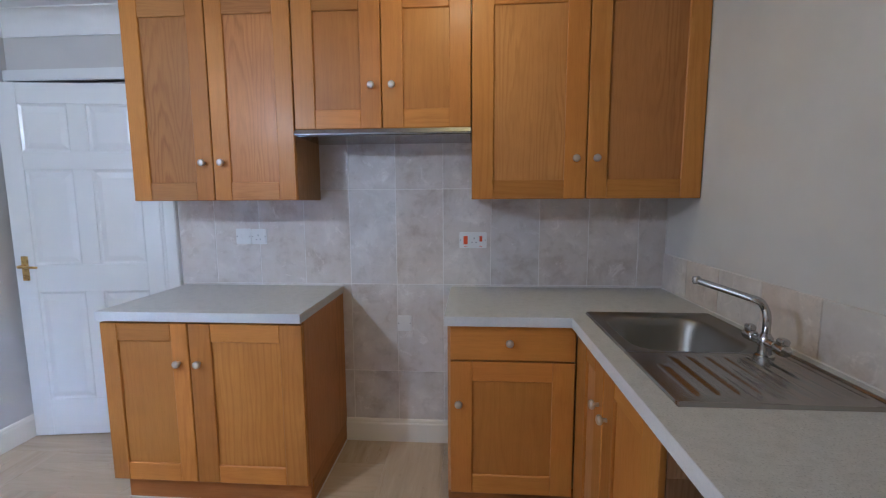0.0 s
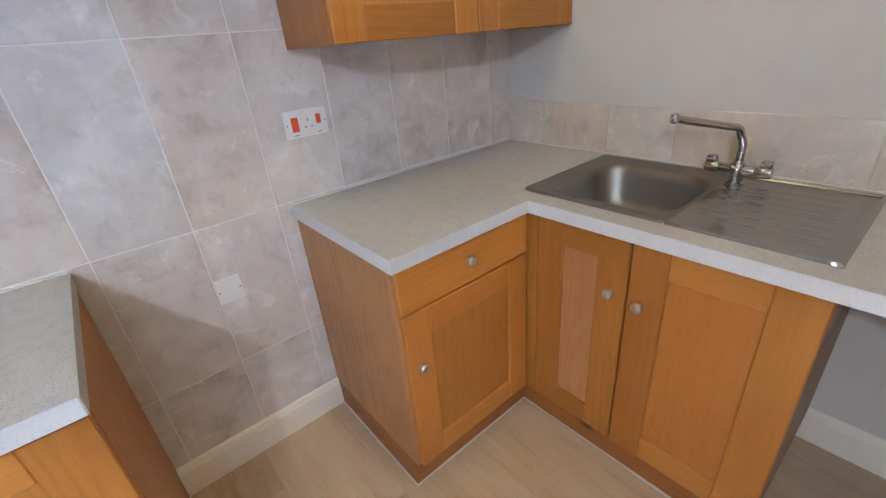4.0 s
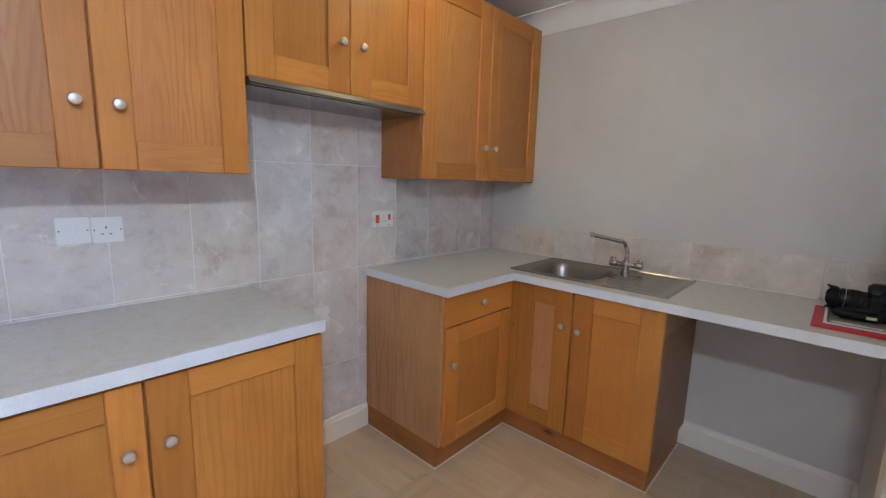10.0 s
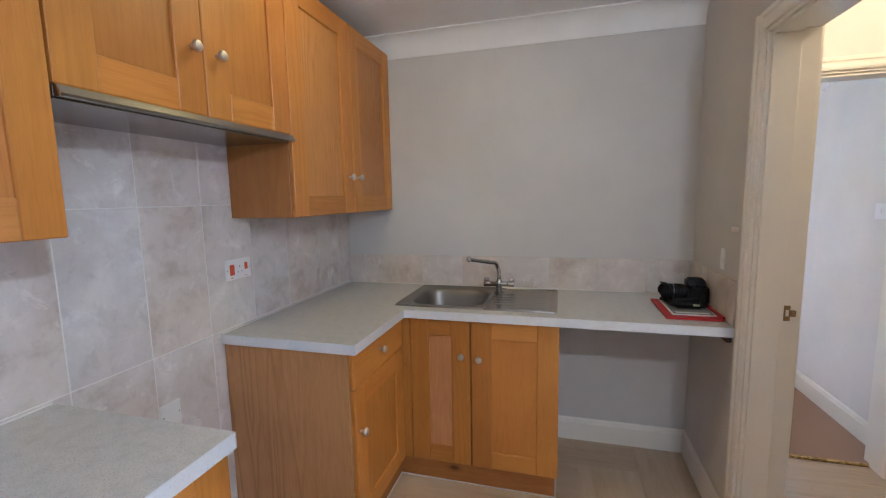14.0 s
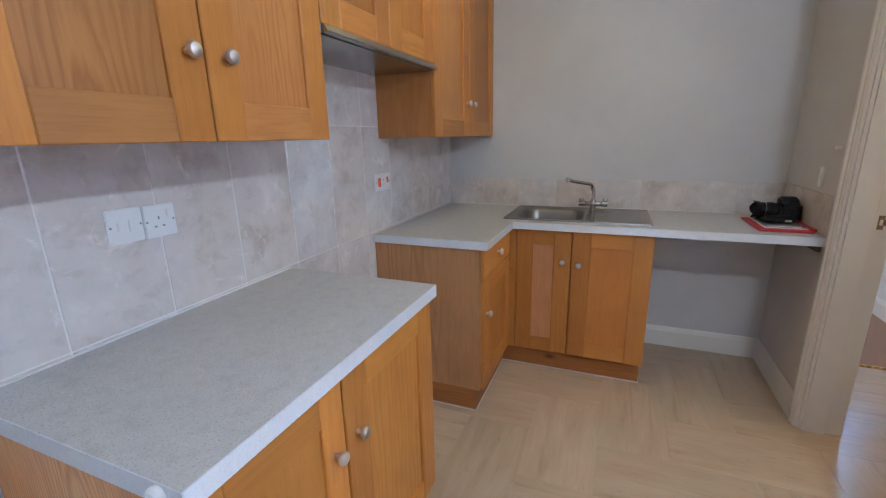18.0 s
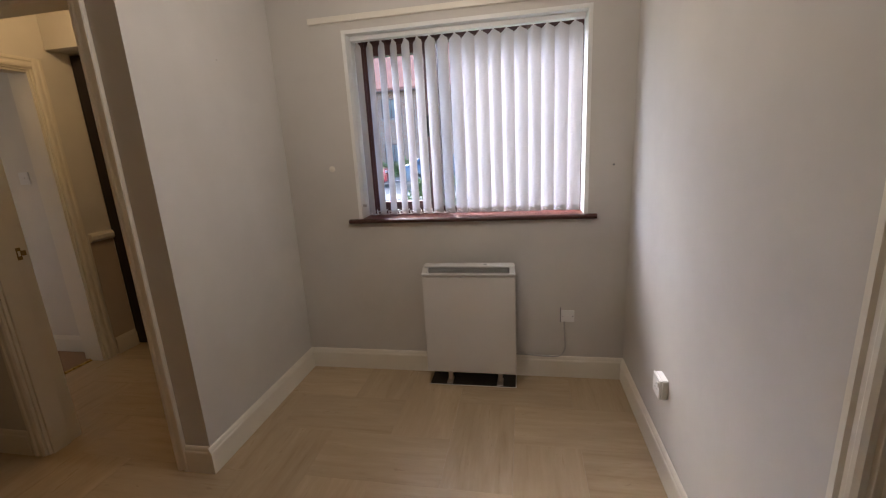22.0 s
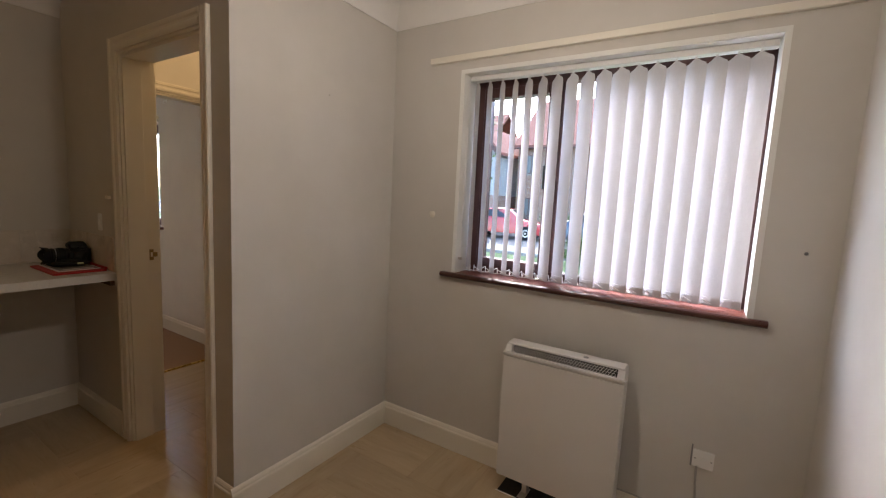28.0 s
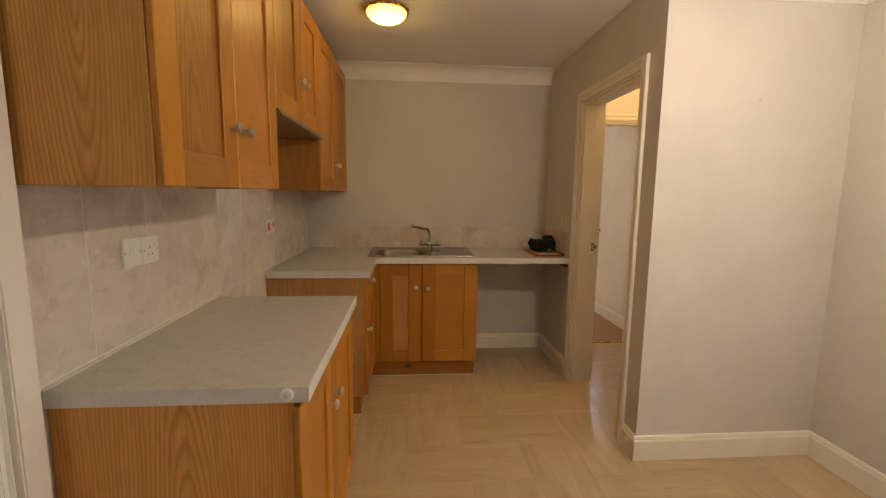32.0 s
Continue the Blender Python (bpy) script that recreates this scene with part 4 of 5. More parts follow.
for y, z in ((2.16, 0.40), (2.165, 0.62)):
    part("knot", lathe([(0.006, 0), (0.005, 0.0006), (0, 0.0006)], (SX + 0.0015, y, z), (-1, 0, 0), 10), plinth_wood[2], sink_base)

# wall units
PW = 2.446
upper = Face(1, PW)
TOPZ, BOTZ = 2.316, 1.382


def wall_unit(name, x0, gap, x1, z0, label, sl, sr, knobs, panel=None, side=None, rails=None):
    u = thing(name, ((x0 + x1) / 2, 2.62, z0), label, "kitchen cabinet", "wall units")
    carcass(u, (x0, PW + 0.020, z0 + 0.001), (x1, 2.762, TOPZ), material=side)
    cab_door(upper, u, x0, gap - 0.001, z0, TOPZ, sl, 0.088, knobs[0], panel, rails)
    cab_door(upper, u, gap + 0.001, x1, z0, TOPZ, sr, 0.088, knobs[1], panel, rails)
    return u


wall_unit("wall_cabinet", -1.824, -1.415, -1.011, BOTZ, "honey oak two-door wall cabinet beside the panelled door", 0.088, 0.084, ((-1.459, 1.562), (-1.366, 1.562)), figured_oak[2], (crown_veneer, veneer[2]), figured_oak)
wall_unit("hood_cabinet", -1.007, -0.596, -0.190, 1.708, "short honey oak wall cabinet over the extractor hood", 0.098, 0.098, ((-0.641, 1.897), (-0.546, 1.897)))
wall_unit("wall_cabinet", -0.187, 0.328, 0.830, BOTZ, "honey oak two-door wall cabinet in the corner", 0.098, 0.090, ((0.277, 1.563), (0.367, 1.563)), figured_oak[2], red_and_shaded_veneer)
hood = thing("extractor_hood", (-0.6, 2.6, 1.68), "slim grey metal extractor hood under the short cabinet", "extractor hood")
part("casing", block((-1.006, PW + 0.004, 1.682), (-0.190, 2.76, 1.707), 0.002), hood_metal, hood)
part("front_trim", sweep(bmesh.new(), [(0.004, 0.0065), (-0.006, 0.0065), (-0.018, -0.012), (-0.017, -0.018), (0.004, -0.018)], (-1.006, PW, 1.70), (-0.190, PW, 1.70), (0, 1, 0), (0, 0, 1)), hood_metal, hood, "sloping steel front trim")
part("underside", block((-1.004, PW + 0.008, 1.6785), (-0.192, 2.758, 1.6815), 0.001), hood_metal, hood, "smooth steel underside")

# worktops
WT, TH = 0.91, 0.040
top_l = thing("worktop", (-1.37, 2.47, WT), "speckled grey laminate worktop on the two-door cabinet", "worktop", "worktops")
part("top", slab([-1.812, -0.903], [2.158, 2.761], [], WT - TH, WT, 2), worktop_mat, top_l)
part("edging", block((-1.8115, 2.1555, WT - TH), (-0.9035, 2.1578, WT - 0.0005)), edge_mat, top_l, "pale speckled front edge")
part("edging", block((-1.8142, 2.1555, WT - TH), (-1.8122, 2.76, WT - 0.0005)), edge_mat, top_l)
part("edging", block((-0.9028, 2.1555, WT - TH), (-0.9005, 2.76, WT - 0.0005)), worktop_mat, top_l)
part("sealant_line", block((-1.810, 2.755, WT), (-0.905, 2.7625, WT + 0.003), 0.001), sealant, top_l)
stopper = thing("worktop_stopper", (-1.816, 2.205, 0.893), "white plastic round stop fixed to the worktop end", "door stop")
part("disc", lathe([(0.014, 0), (0.016, 0.004), (0.016, 0.009), (0.012, 0.013), (0.0, 0.014)], (-1.8145, 2.205, 0.893), (-1, 0, 0), 18), white_plastic, stopper, "", True)
part("screw", lathe([(0.005, 0), (0.004, 0.002), (0, 0.002)], (-1.8285, 2.205, 0.893), (-1, 0, 0), 10), nickel, stopper)

CUT = (0.325, 0.735, 1.49, 2.19)
top_r = thing("worktop", (0.4, 1.8, WT), "speckled grey laminate L-shaped worktop round the sink", "worktop", "worktops")
part("top", slab([-0.297, 0.218, SINKW - 0.001, CUT[0], CUT[1]], [HALL + 0.001, 2.156, 2.761, CUT[2], CUT[3]], [(-0.4, 0.218, 0.7, 2.156), CUT], WT - TH, WT, 2), worktop_mat, top_r)
part("edging", block((-0.2965, 2.1538, WT - TH), (0.2155, 2.1558, WT - 0.0005)), edge_mat, top_r, "pale speckled front edge")
part("edging", block((0.2157, HALL + 0.001, WT - TH), (0.2177, 2.1558, WT - 0.0005)), edge_mat, top_r)
part("edging", block((-0.2992, 2.1538, WT - TH), (-0.2972, 2.76, WT - 0.0005)), edge_mat, top_r)
part("sealant_line", block((-0.295, 2.755, WT), (0.820, 2.7625, WT + 0.003), 0.001), sealant, top_r)
part("sealant_line", block((0.815, HALL + 0.02, WT), (0.822, 2.754, WT + 0.003), 0.001), sealant, top_r)
support = thing("worktop_batten", (0.5, HALL + 0.02, 0.85), "small dark timber batten holding up the worktop end", "batten")
part("batten", block((0.255, HALL, 0.836), (0.829, HALL + 0.022, 0.8695), 0.002), batten_wood, support)

# sink and tap
sink = thing("sink", (0.545, 1.85, WT), "stainless steel inset sink with ribbed drainer", "sink")
sx0, sx1, sy0, sy1 = 0.285, 0.776, 1.429, 2.232
bx0, bx1, by0, by1 = 0.334, 0.694, 1.792, 2.172
ymid = 1.776
rim = [rrect(sx0, sx1, ymid, sy1, 0.012, WT + 0.0005, 8), rrect(sx0 + 0.003, sx1 - 0.003, ymid, sy1 - 0.003, 0.011, WT + 0.0080, 8), rrect(sx0 + 0.012, sx1 - 0.012, ymid, sy1 - 0.011, 0.010, WT + 0.0040, 8)]
rim = [[(x, y, WT + 0.004 if y < ymid + 0.004 else z) for x, y, z in ring] for ring in rim]
rim += [rrect(bx0 - g, bx1 + g, by0 - g, by1 + g, r, WT + z, 8) for g, r, z in ((0.010, 0.095, 0.0040), (0.003, 0.090, 0.0020), (-0.003, 0.088, -0.006), (-0.010, 0.085, -0.030), (-0.022, 0.080, -0.110), (-0.034, 0.074, -0.136), (-0.056, 0.062, -0.148), (-0.10, 0.04, -0.153))]
part("bowl", loft(rim, False, True), dimmed_bowl_steel, sink, "pressed steel bowl", True)
part("waste", lathe([(0.036, 0), (0.036, 0.003), (0.028, 0.004), (0.026, 0.001), (0.0, 0.001)], ((bx0 + bx1) / 2, (by0 + by1) / 2, WT - 0.154), (0, 0, 1), 22), chrome, sink, "chrome waste", True)
bm = bmesh.new()
nx, ny, grid = 168, 44, []
for i in range(nx + 1):
    row = []
    for j in range(ny + 1):
        x, y = sx0 + (sx1 - sx0) * i / nx, sy0 + (ymid - sy0) * j / ny
        edge = min(x - sx0, sx1 - x, y - sy0)
        corner = min(1.0, math.hypot(max(0.0, 0.016 - min(x - sx0, sx1 - x)), max(0.0, 0.016 - (y - sy0))) / 0.016)
        z = WT + 0.0005 + (0.0075 if edge > 0.002 and corner < 0.95 else 0.0) - (0.0045 if edge > 0.011 else 0.0)
        lane = (x - 0.342) / 0.0515
        if 0 < lane < 8 and y - sy0 > 0.045:
            stop = (1.70 if lane < 1 else 1.765) - 0.004 * abs(lane - 5)
            fade = min(1, (y - sy0 - 0.045) / 0.025) * min(1, max(0, (stop - y) / 0.025))
            z += fade * (0.0036 * max(0.0, math.cos(math.pi * (lane % 1 - 0.5) / 0.62)) - 0.0008)
        row.append(bm.verts.new((x, y, z)))
    grid.append(row)
for i in range(nx):
    for j in range(ny):
        bm.faces.new((grid[i][j], grid[i + 1][j], grid[i + 1][j + 1], grid[i][j + 1]))
part("drainer", bm, steel, sink, "ribbed steel drainer", True)

tap = thing("mixer_tap", (0.683, 1.753, WT), "chrome two-handle kitchen mixer tap with a long swivel spout", "tap")
tz = WT + 0.004
part("base", lathe([(0.026, 0), (0.026, 0.006), (0.019, 0.010), (0.017, 0.03), (0.020, 0.036), (0.020, 0.058), (0.016, 0.064), (0.012, 0.072)], (0.683, 1.753, tz), (0, 0, 1), 22), chrome, tap, "", True)
part("crossbar", lathe([(0.012, -0.046), (0.0145, -0.041), (0.0145, 0.041), (0.012, 0.046)], (0.683, 1.753, tz + 0.045), (0, 1, 0), 18), chrome, tap, "", True)
for sgn in (-1, 1):
    hd = part("handle", lathe([(0.013, 0.0), (0.016, 0.003), (0.0175, 0.008), (0.0175, 0.034), (0.0155, 0.040), (0.0, 0.041)], (0.683, 1.753 + sgn * 0.046, tz + 0.045), (0, sgn, 0), 20), chrome, tap, "chrome tap handle", True)
    y0 = 1.753 + sgn * 0.056
    part("lever", loft([rrect(0.672, 0.694, min(y0, y0 + sgn * 0.028), max(y0, y0 + sgn * 0.028), 0.006, tz + 0.058), rrect(0.6705, 0.6955, min(y0, y0 + sgn * 0.030), max(y0, y0 + sgn * 0.030), 0.007, tz + 0.072), rrect(0.674, 0.692, min(y0 + sgn * 0.003, y0 + sgn * 0.027), max(y0 + sgn * 0.003, y0 + sgn * 0.027), 0.005, tz + 0.078)]), chrome, hd, "", True)
part("spout", tube(bend([(0.683, 1.753, tz + 0.06), (0.683, 1.753, tz + 0.115), (0.6815, 1.762, tz + 0.142), (0.668, 1.768, tz + 0.164), (0.646, 1.789, tz + 0.172), (0.588, 1.861, tz + 0.190), (0.544, 1.904, tz + 0.204)], 7), 0.0110, 16), chrome, tap, "swivel spout", True)
part("nozzle", lathe([(0.010, -0.008), (0.0128, -0.003), (0.0128, 0.014), (0.010, 0.017)], (0.55, 1.898, tz + 0.207), (0.12, -0.12, -1), 16), chrome, tap, "", True)

# folder, photograph and camera
folder = thing("red_folder", (0.47, 0.86, WT), "red card folder lying on the worktop", "folder")
part("cover", block((0.297, 0.752, WT + 0.0005), (0.640, 0.972, WT + 0.010), 0.002), red_card, folder)
part("spine", block((0.297, 0.748, WT + 0.0102), (0.640, 0.762, WT + 0.022), 0.003), red_card, folder)
sheet = thing("printed_sheet", (0.47, 0.865, WT + 0.0102), "white bordered black and white print in the folder", "paper sheet")
part("paper", block((0.337, 0.766, WT + 0.0107), (0.634, 0.941, WT + 0.0152), 0.001), paper, sheet)
part("black_border", block((0.345, 0.773, WT + 0.0153), (0.626, 0.932, WT + 0.0157)), photo_black, sheet)
part("picture", block((0.350, 0.778, WT + 0.0158), (0.621, 0.927, WT + 0.0161)), photo_grey, sheet)
part("picture_band", block((0.354, 0.785, WT + 0.0162), (0.376, 0.92, WT + 0.0164)), paper, sheet)
part("picture_shape", block((0.43, 0.80, WT + 0.0162), (0.60, 0.90, WT + 0.0164)), photo_black, sheet)
slr = thing("slr_camera", (0.56, 0.80, WT + 0.0162), "black digital camera with a zoom lens and hood", "camera")
cz = WT + 0.0172
AX = (-0.05, 1, 0.05)
part("body", block((0.505, 0.752, cz), (0.632, 0.806, cz + 0.080), 0.010, 3), black_plastic, slr, "", True)
part("grip", block((0.496, 0.758, cz), (0.535, 0.832, cz + 0.074), 0.014, 3), black_rubber, slr, "rubber grip", True)
part("prism", loft([rrect(0.538, 0.604, 0.752, 0.824, 0.012, cz + 0.074), rrect(0.544, 0.598, 0.756, 0.826, 0.012, cz + 0.092), rrect(0.554, 0.588, 0.764, 0.816, 0.010, cz + 0.103)]), black_plastic, slr, "", True)
part("dial", lathe([(0.011, 0), (0.011, 0.008), (0.009, 0.009), (0, 0.009)], (0.616, 0.778, cz + 0.0795), (0, 0, 1), 16), black_plastic, slr)
lens = part("lens", lathe([(0.034, 0.0), (0.034, 0.012), (0.031, 0.014), (0.031, 0.018), (0.034, 0.020), (0.034, 0.084), (0.030, 0.088)], (0.571, 0.804, cz + 0.038), AX, 28), black_plastic, slr, "zoom lens barrel", True)
part("zoom_ring", lathe([(0.0352, 0.0), (0.0358, 0.003), (0.0358, 0.021), (0.0352, 0.024), (0.033, 0.024)], (0.5695, 0.842, cz + 0.0395), AX, 30), black_rubber, lens, "ribbed zoom ring")
part("lens_line", lathe([(0.0346, 0.0), (0.0346, 0.0025), (0.033, 0.0025)], (0.568, 0.876, cz + 0.0415), AX, 26), nickel, lens, "thin silver lens ring")
part("glass", lathe([(0.027, 0.0), (0.018, 0.004), (0.0, 0.006)], (0.5672, 0.890, cz + 0.042), AX, 24), lens_glass, lens, "", True)
petal = bmesh.new()
rings = []
for r, h in ((0.0335, 0.0), (0.0365, 0.004), (0.0405, 0.032), (0.0385, 0.032), (0.0345, 0.008), (0.0315, 0.004)):
    ring = []
    for k in range(32):
        a = 2 * math.pi * k / 32
        cut = 0.014 * (1 - abs(math.cos(2 * a))) if h > 0.03 else 0.0
        ring.append(petal.verts.new((0.5672 + r * math.cos(a) - 0.05 * (h - cut), 0.892 + h - cut, cz + 0.0425 + r * math.sin(a) + 0.04 * (h - cut))))
    rings.append(ring)
for p, q in zip(rings, rings[1:]):
    for k in range(32):
        petal.faces.new((p[k], p[(k + 1) % 32], q[(k + 1) % 32], q[k]))
bmesh.ops.recalc_face_normals(petal, faces=petal.faces)
part("lens_hood", petal, black_plastic, lens, "petal lens hood", True)
part("strap", tube(bend([(0.632, 0.780, cz + 0.066), (0.652, 0.765, cz + 0.03), (0.645, 0.790, cz + 0.006), (0.600, 0.885, cz + 0.003), (0.530, 0.897, cz + 0.004), (0.482, 0.885, cz + 0.006), (0.471, 0.850, cz + 0.012), (0.477, 0.795, cz + 0.014), (0.499, 0.775, cz + 0.05)], 6), 0.007, 8), black_rubber, slr, "woven black neck strap", True)
part("strap_pad", tube(bend([(0.482, 0.775, cz + 0.012), (0.468, 0.800, cz + 0.013), (0.466, 0.860, cz + 0.014), (0.477, 0.889, cz + 0.013), (0.500, 0.894, cz + 0.013), (0.512, 0.877, cz + 0.016), (0.493, 0.850, cz + 0.024), (0.489, 0.800, cz + 0.028)], 6), 0.0085, 12), black_rubber, slr, "padded strap coiled by the lens", True)
part("strap_label", block((0.4555, 0.800, cz + 0.008), (0.4580, 0.823, cz + 0.0165)), label_green, slr, "small pale green strap label")

slr.scale = (1.15, 1.15, 1.15)
slr.location.y += 0.005

# ---- switches and sockets ----
def plate(name, face_axis, centre, w, h, label, category, out):
    """A wall plate: out is the way it faces along its axis."""
    x, y, z = centre
    t = thing(name, centre, label, category, "wall plates")
    a = 0.009 * out
    lo, hi = ((x - w / 2, y, z - h / 2), (x + w / 2, y + a, z + h / 2)) if face_axis == 1 else ((x, y - w / 2, z - h / 2), (x + a, y + w / 2, z + h / 2))
    part("plate", block(lo, hi, 0.0025, 2), white_plastic, t)
    return t


def bit(t, name, face_axis, out, du, dz, w, h, material, lift=0.009, deep=0.002, label=""):
    x, y, z = t.location
    if face_axis == 1:
        b = block((x + du - w / 2, y + out * (lift - 0.0005), z + dz - h / 2), (x + du + w / 2, y + out * (lift + deep), z + dz + h / 2), min(0.0006, w / 4))
    else:
        b = block((x + out * (lift - 0.0005), y + du - w / 2, z + dz - h / 2), (x + out * (lift + deep), y + du + w / 2, z + dz + h / 2), min(0.0006, w / 4))
    part(name, b, material, t, label)


def socket_holes(t, ax, out, du=0.0, dz=-0.006):
    bit(t, "earth_slot", ax, out, du, dz + 0.014, 0.0045, 0.009, grey_plastic, 0.009, 0.0006)
    for s in (-1, 1):
        bit(t, "pin_slot", ax, out, du + s * 0.011, dz - 0.008, 0.007, 0.0045, grey_plastic, 0.009, 0.0006)


def screws(t, ax, out, half):
    for s in (-1, 1):
        bit(t, "screw", ax, out, s * half, 0, 0.005, 0.005, grey_plastic, 0.009, 0.0008)


spur = plate("fused_spur", 1, (-1.459, TILE, 1.185), 0.086, 0.086, "white fused switch plate on the tiled wall", "switch", -1)
bit(spur, "fuse_holder", 1, -1, 0.018, 0.0, 0.022, 0.03, white_plastic, 0.009, 0.003)
bit(spur, "rocker", 1, -1, -0.014, 0.0, 0.012, 0.024, white_plastic, 0.009, 0.004)
screws(spur, 1, -1, 0.036)
sock_a = plate("single_socket", 1, (-1.370, TILE, 1.183), 0.086, 0.086, "white single socket on the tiled wall", "socket", -1)
socket_holes(sock_a, 1, -1, -0.004)
bit(sock_a, "rocker", 1, -1, 0.024, 0.018, 0.012, 0.02, white_plastic, 0.009, 0.004)
screws(sock_a, 1, -1, 0.036)
cooker = plate("cooker_switch", 1, (-0.179, TILE, 1.165), 0.147, 0.086, "white cooker switch with two red rockers and a socket", "switch", -1)
bit(cooker, "red_rocker", 1, -1, -0.040, 0.0, 0.022, 0.045, red_switch, 0.009, 0.005, "red cooker rocker")
bit(cooker, "red_rocker", 1, -1, 0.042, 0.008, 0.015, 0.03, red_switch, 0.009, 0.004, "red socket rocker")
bit(cooker, "marking", 1, -1, -0.040, -0.034, 0.018, 0.003, red_switch, 0.009, 0.0004)
bit(cooker, "marking", 1, -1, 0.042, -0.034, 0.014, 0.003, red_switch, 0.009, 0.0004)
socket_holes(cooker, 1, -1, 0.006, -0.004)
screws(cooker, 1, -1, 0.066)
blank = plate("blank_plate", 1, (-0.559, TILE, 0.698), 0.080, 0.088, "white blank outlet plate on the tiles between the units", "outlet plate", -1)
screws(blank, 1, -1, 0.032)
sock_w = plate("fused_outlet", 1, (-2.468, SOUTH, 0.390), 0.074, 0.072, "white fused outlet with a flex to the heater", "socket", 1)
screws(sock_w, 1, 1, 0.028)
bit(sock_w, "rocker", 1, 1, 0.0, -0.004, 0.014, 0.024, white_plastic, 0.009, 0.003)
bit(sock_w, "back_edge", 1, 1, 0.041, 0.006, 0.006, 0.092, grey_plastic, 0.0005, 0.003, "grey metal back box edge")
part("flex", tube(bend([(-2.448, SOUTH + 0.006, 0.358), (-2.450, SOUTH + 0.008, 0.29), (-2.456, SOUTH + 0.010, 0.20), (-2.442, SOUTH + 0.014, 0.160), (-2.41, SOUTH + 0.020, 0.139), (-2.32, SOUTH + 0.016, 0.136), (-2.22, SOUTH + 0.016, 0.142), (-2.15, SOUTH + 0.03, 0.15)], 6), 0.0042, 8), flex_grey, sock_w, "grey heater flex", True)
sock_l = thing("single_socket", (WEST, 0.468, 0.388), "white surface mounted socket low on the side wall", "socket", "wall plates")
part("back_box", block((WEST, 0.425, 0.346), (WEST + 0.026, 0.511, 0.430), 0.003, 2), white_plastic, sock_l, "surface back box")
part("plate", block((WEST + 0.0262, 0.424, 0.345), (WEST + 0.034, 0.512, 0.431), 0.003, 2), white_plastic, sock_l)
bit(sock_l, "earth_slot", 0, 1, 0.0, 0.010, 0.0045, 0.009, grey_plastic, 0.034, 0.0006)
for d in (-0.011, 0.011):
    bit(sock_l, "pin_slot", 0, 1, d, -0.012, 0.007, 0.0045, grey_plastic, 0.034, 0.0006)
bit(sock_l, "rocker", 0, 1, 0.026, 0.018, 0.012, 0.02, white_plastic, 0.034, 0.004)
sw_h = plate("light_switch", 1, (0.395, HALL, 1.165), 0.036, 0.092, "white light switch above the tile upstand", "switch", 1)
bit(sw_h, "rocker", 1, 1, 0.0, 0.0, 0.014, 0.026, white_plastic, 0.009, 0.004)
hookplate = thing("wall_hook_plate", (0.269, HALL, 1.302), "small white fixing block on the wall by the doorway", "hook")
part("block", block((0.255, HALL, 1.294), (0.283, HALL + 0.018, 1.310), 0.002), gloss, hookplate)
sw_r = plate("light_switch", 1, (1.222, -0.285, 1.329), 0.086, 0.086, "white light switch in the carpeted room", "switch", 1)
bit(sw_r, "rocker", 1, 1, 0.0, 0.0, 0.02, 0.026, white_plastic, 0.009, 0.004)
for x, z, m, r in ((-1.108, 1.293, gloss, 0.018), (-2.690, 1.249, grey_plastic, 0.006)):
    w = thing("wall_plug", (x, SOUTH, z), "small plastic wall plug near the window", "wall plug", "wall plugs")
    part("plug", lathe([(r, 0), (r, 0.002), (r * 0.7, 0.006), (0, 0.008)], (x, SOUTH, z), (0, 1, 0), 16), m, w, "", True)
for x, y, z in ((WEST, 0.575, 1.952), (WEST, 1.066, 1.845)):
    hk = thing("wall_hook", (x, y, z), "small white screw-in hook on the side wall", "hook", "wall hooks")
    part("stem", tube(bend([(x + 0.002, y, z + 0.026), (x + 0.005, y, z + 0.010), (x + 0.005, y, z - 0.010), (x + 0.009, y, z - 0.020), (x + 0.018, y, z - 0.020), (x + 0.022, y, z - 0.010)], 5), 0.0034, 8), white_plastic, hk, "", True)
    part("rose", lathe([(0.006, 0), (0.006, 0.002), (0.004, 0.004), (0, 0.004)], (x, y, z + 0.016), (1, 0, 0), 12), white_plastic, hk)
nail = thing("picture_nail", (NOOK, 0.243, 1.839), "small nail filled over with paint", "nail")
part("nail", lathe([(0.005, 0), (0.006, 0.003), (0.0, 0.007)], (NOOK, 0.243, 1.839), (-1, 0, 0), 8), wall_paint, nail)

room_hook = thing("wall_hook", (1.84, -0.285, 2.13), "small white hook high on the wall of the carpeted room", "hook")
part("plate", block((1.833, -0.285, 2.115), (1.847, -0.281, 2.165), 0.001), white_plastic, room_hook)
part("hook", tube(bend([(1.84, -0.281, 2.130), (1.84, -0.262, 2.124), (1.84, -0.258, 2.110), (1.84, -0.268, 2.104)], 4), 0.0025, 8), white_plastic, room_hook, "", True)
room_batten = thing("curtain_batten", (2.6, -0.285, 1.99), "white painted batten above the brown framed window", "batten")
part("board", block((1.985, -0.285, 1.978), (3.26, -0.263, 2.006), 0.002), gloss, room_batten)

# ---- storage heater ----
heater = thing("storage_heater", (-1.925, -0.13, 0.0), "white storage heater standing under the window", "heater")
hx0, hx1, hy0, hy1 = -2.171, -1.652, -0.178, -0.065
part("casing", block((hx0, hy0, 0.092), (hx1, hy1, 0.686), 0.006, 2), heater_paint, heater, "", True)
part("lip", block((hx0 - 0.003, hy1 - 0.012, 0.6862), (hx1 + 0.003, hy1 + 0.004, 0.699), 0.003, 2), heater_paint, heater, "folded front lip")
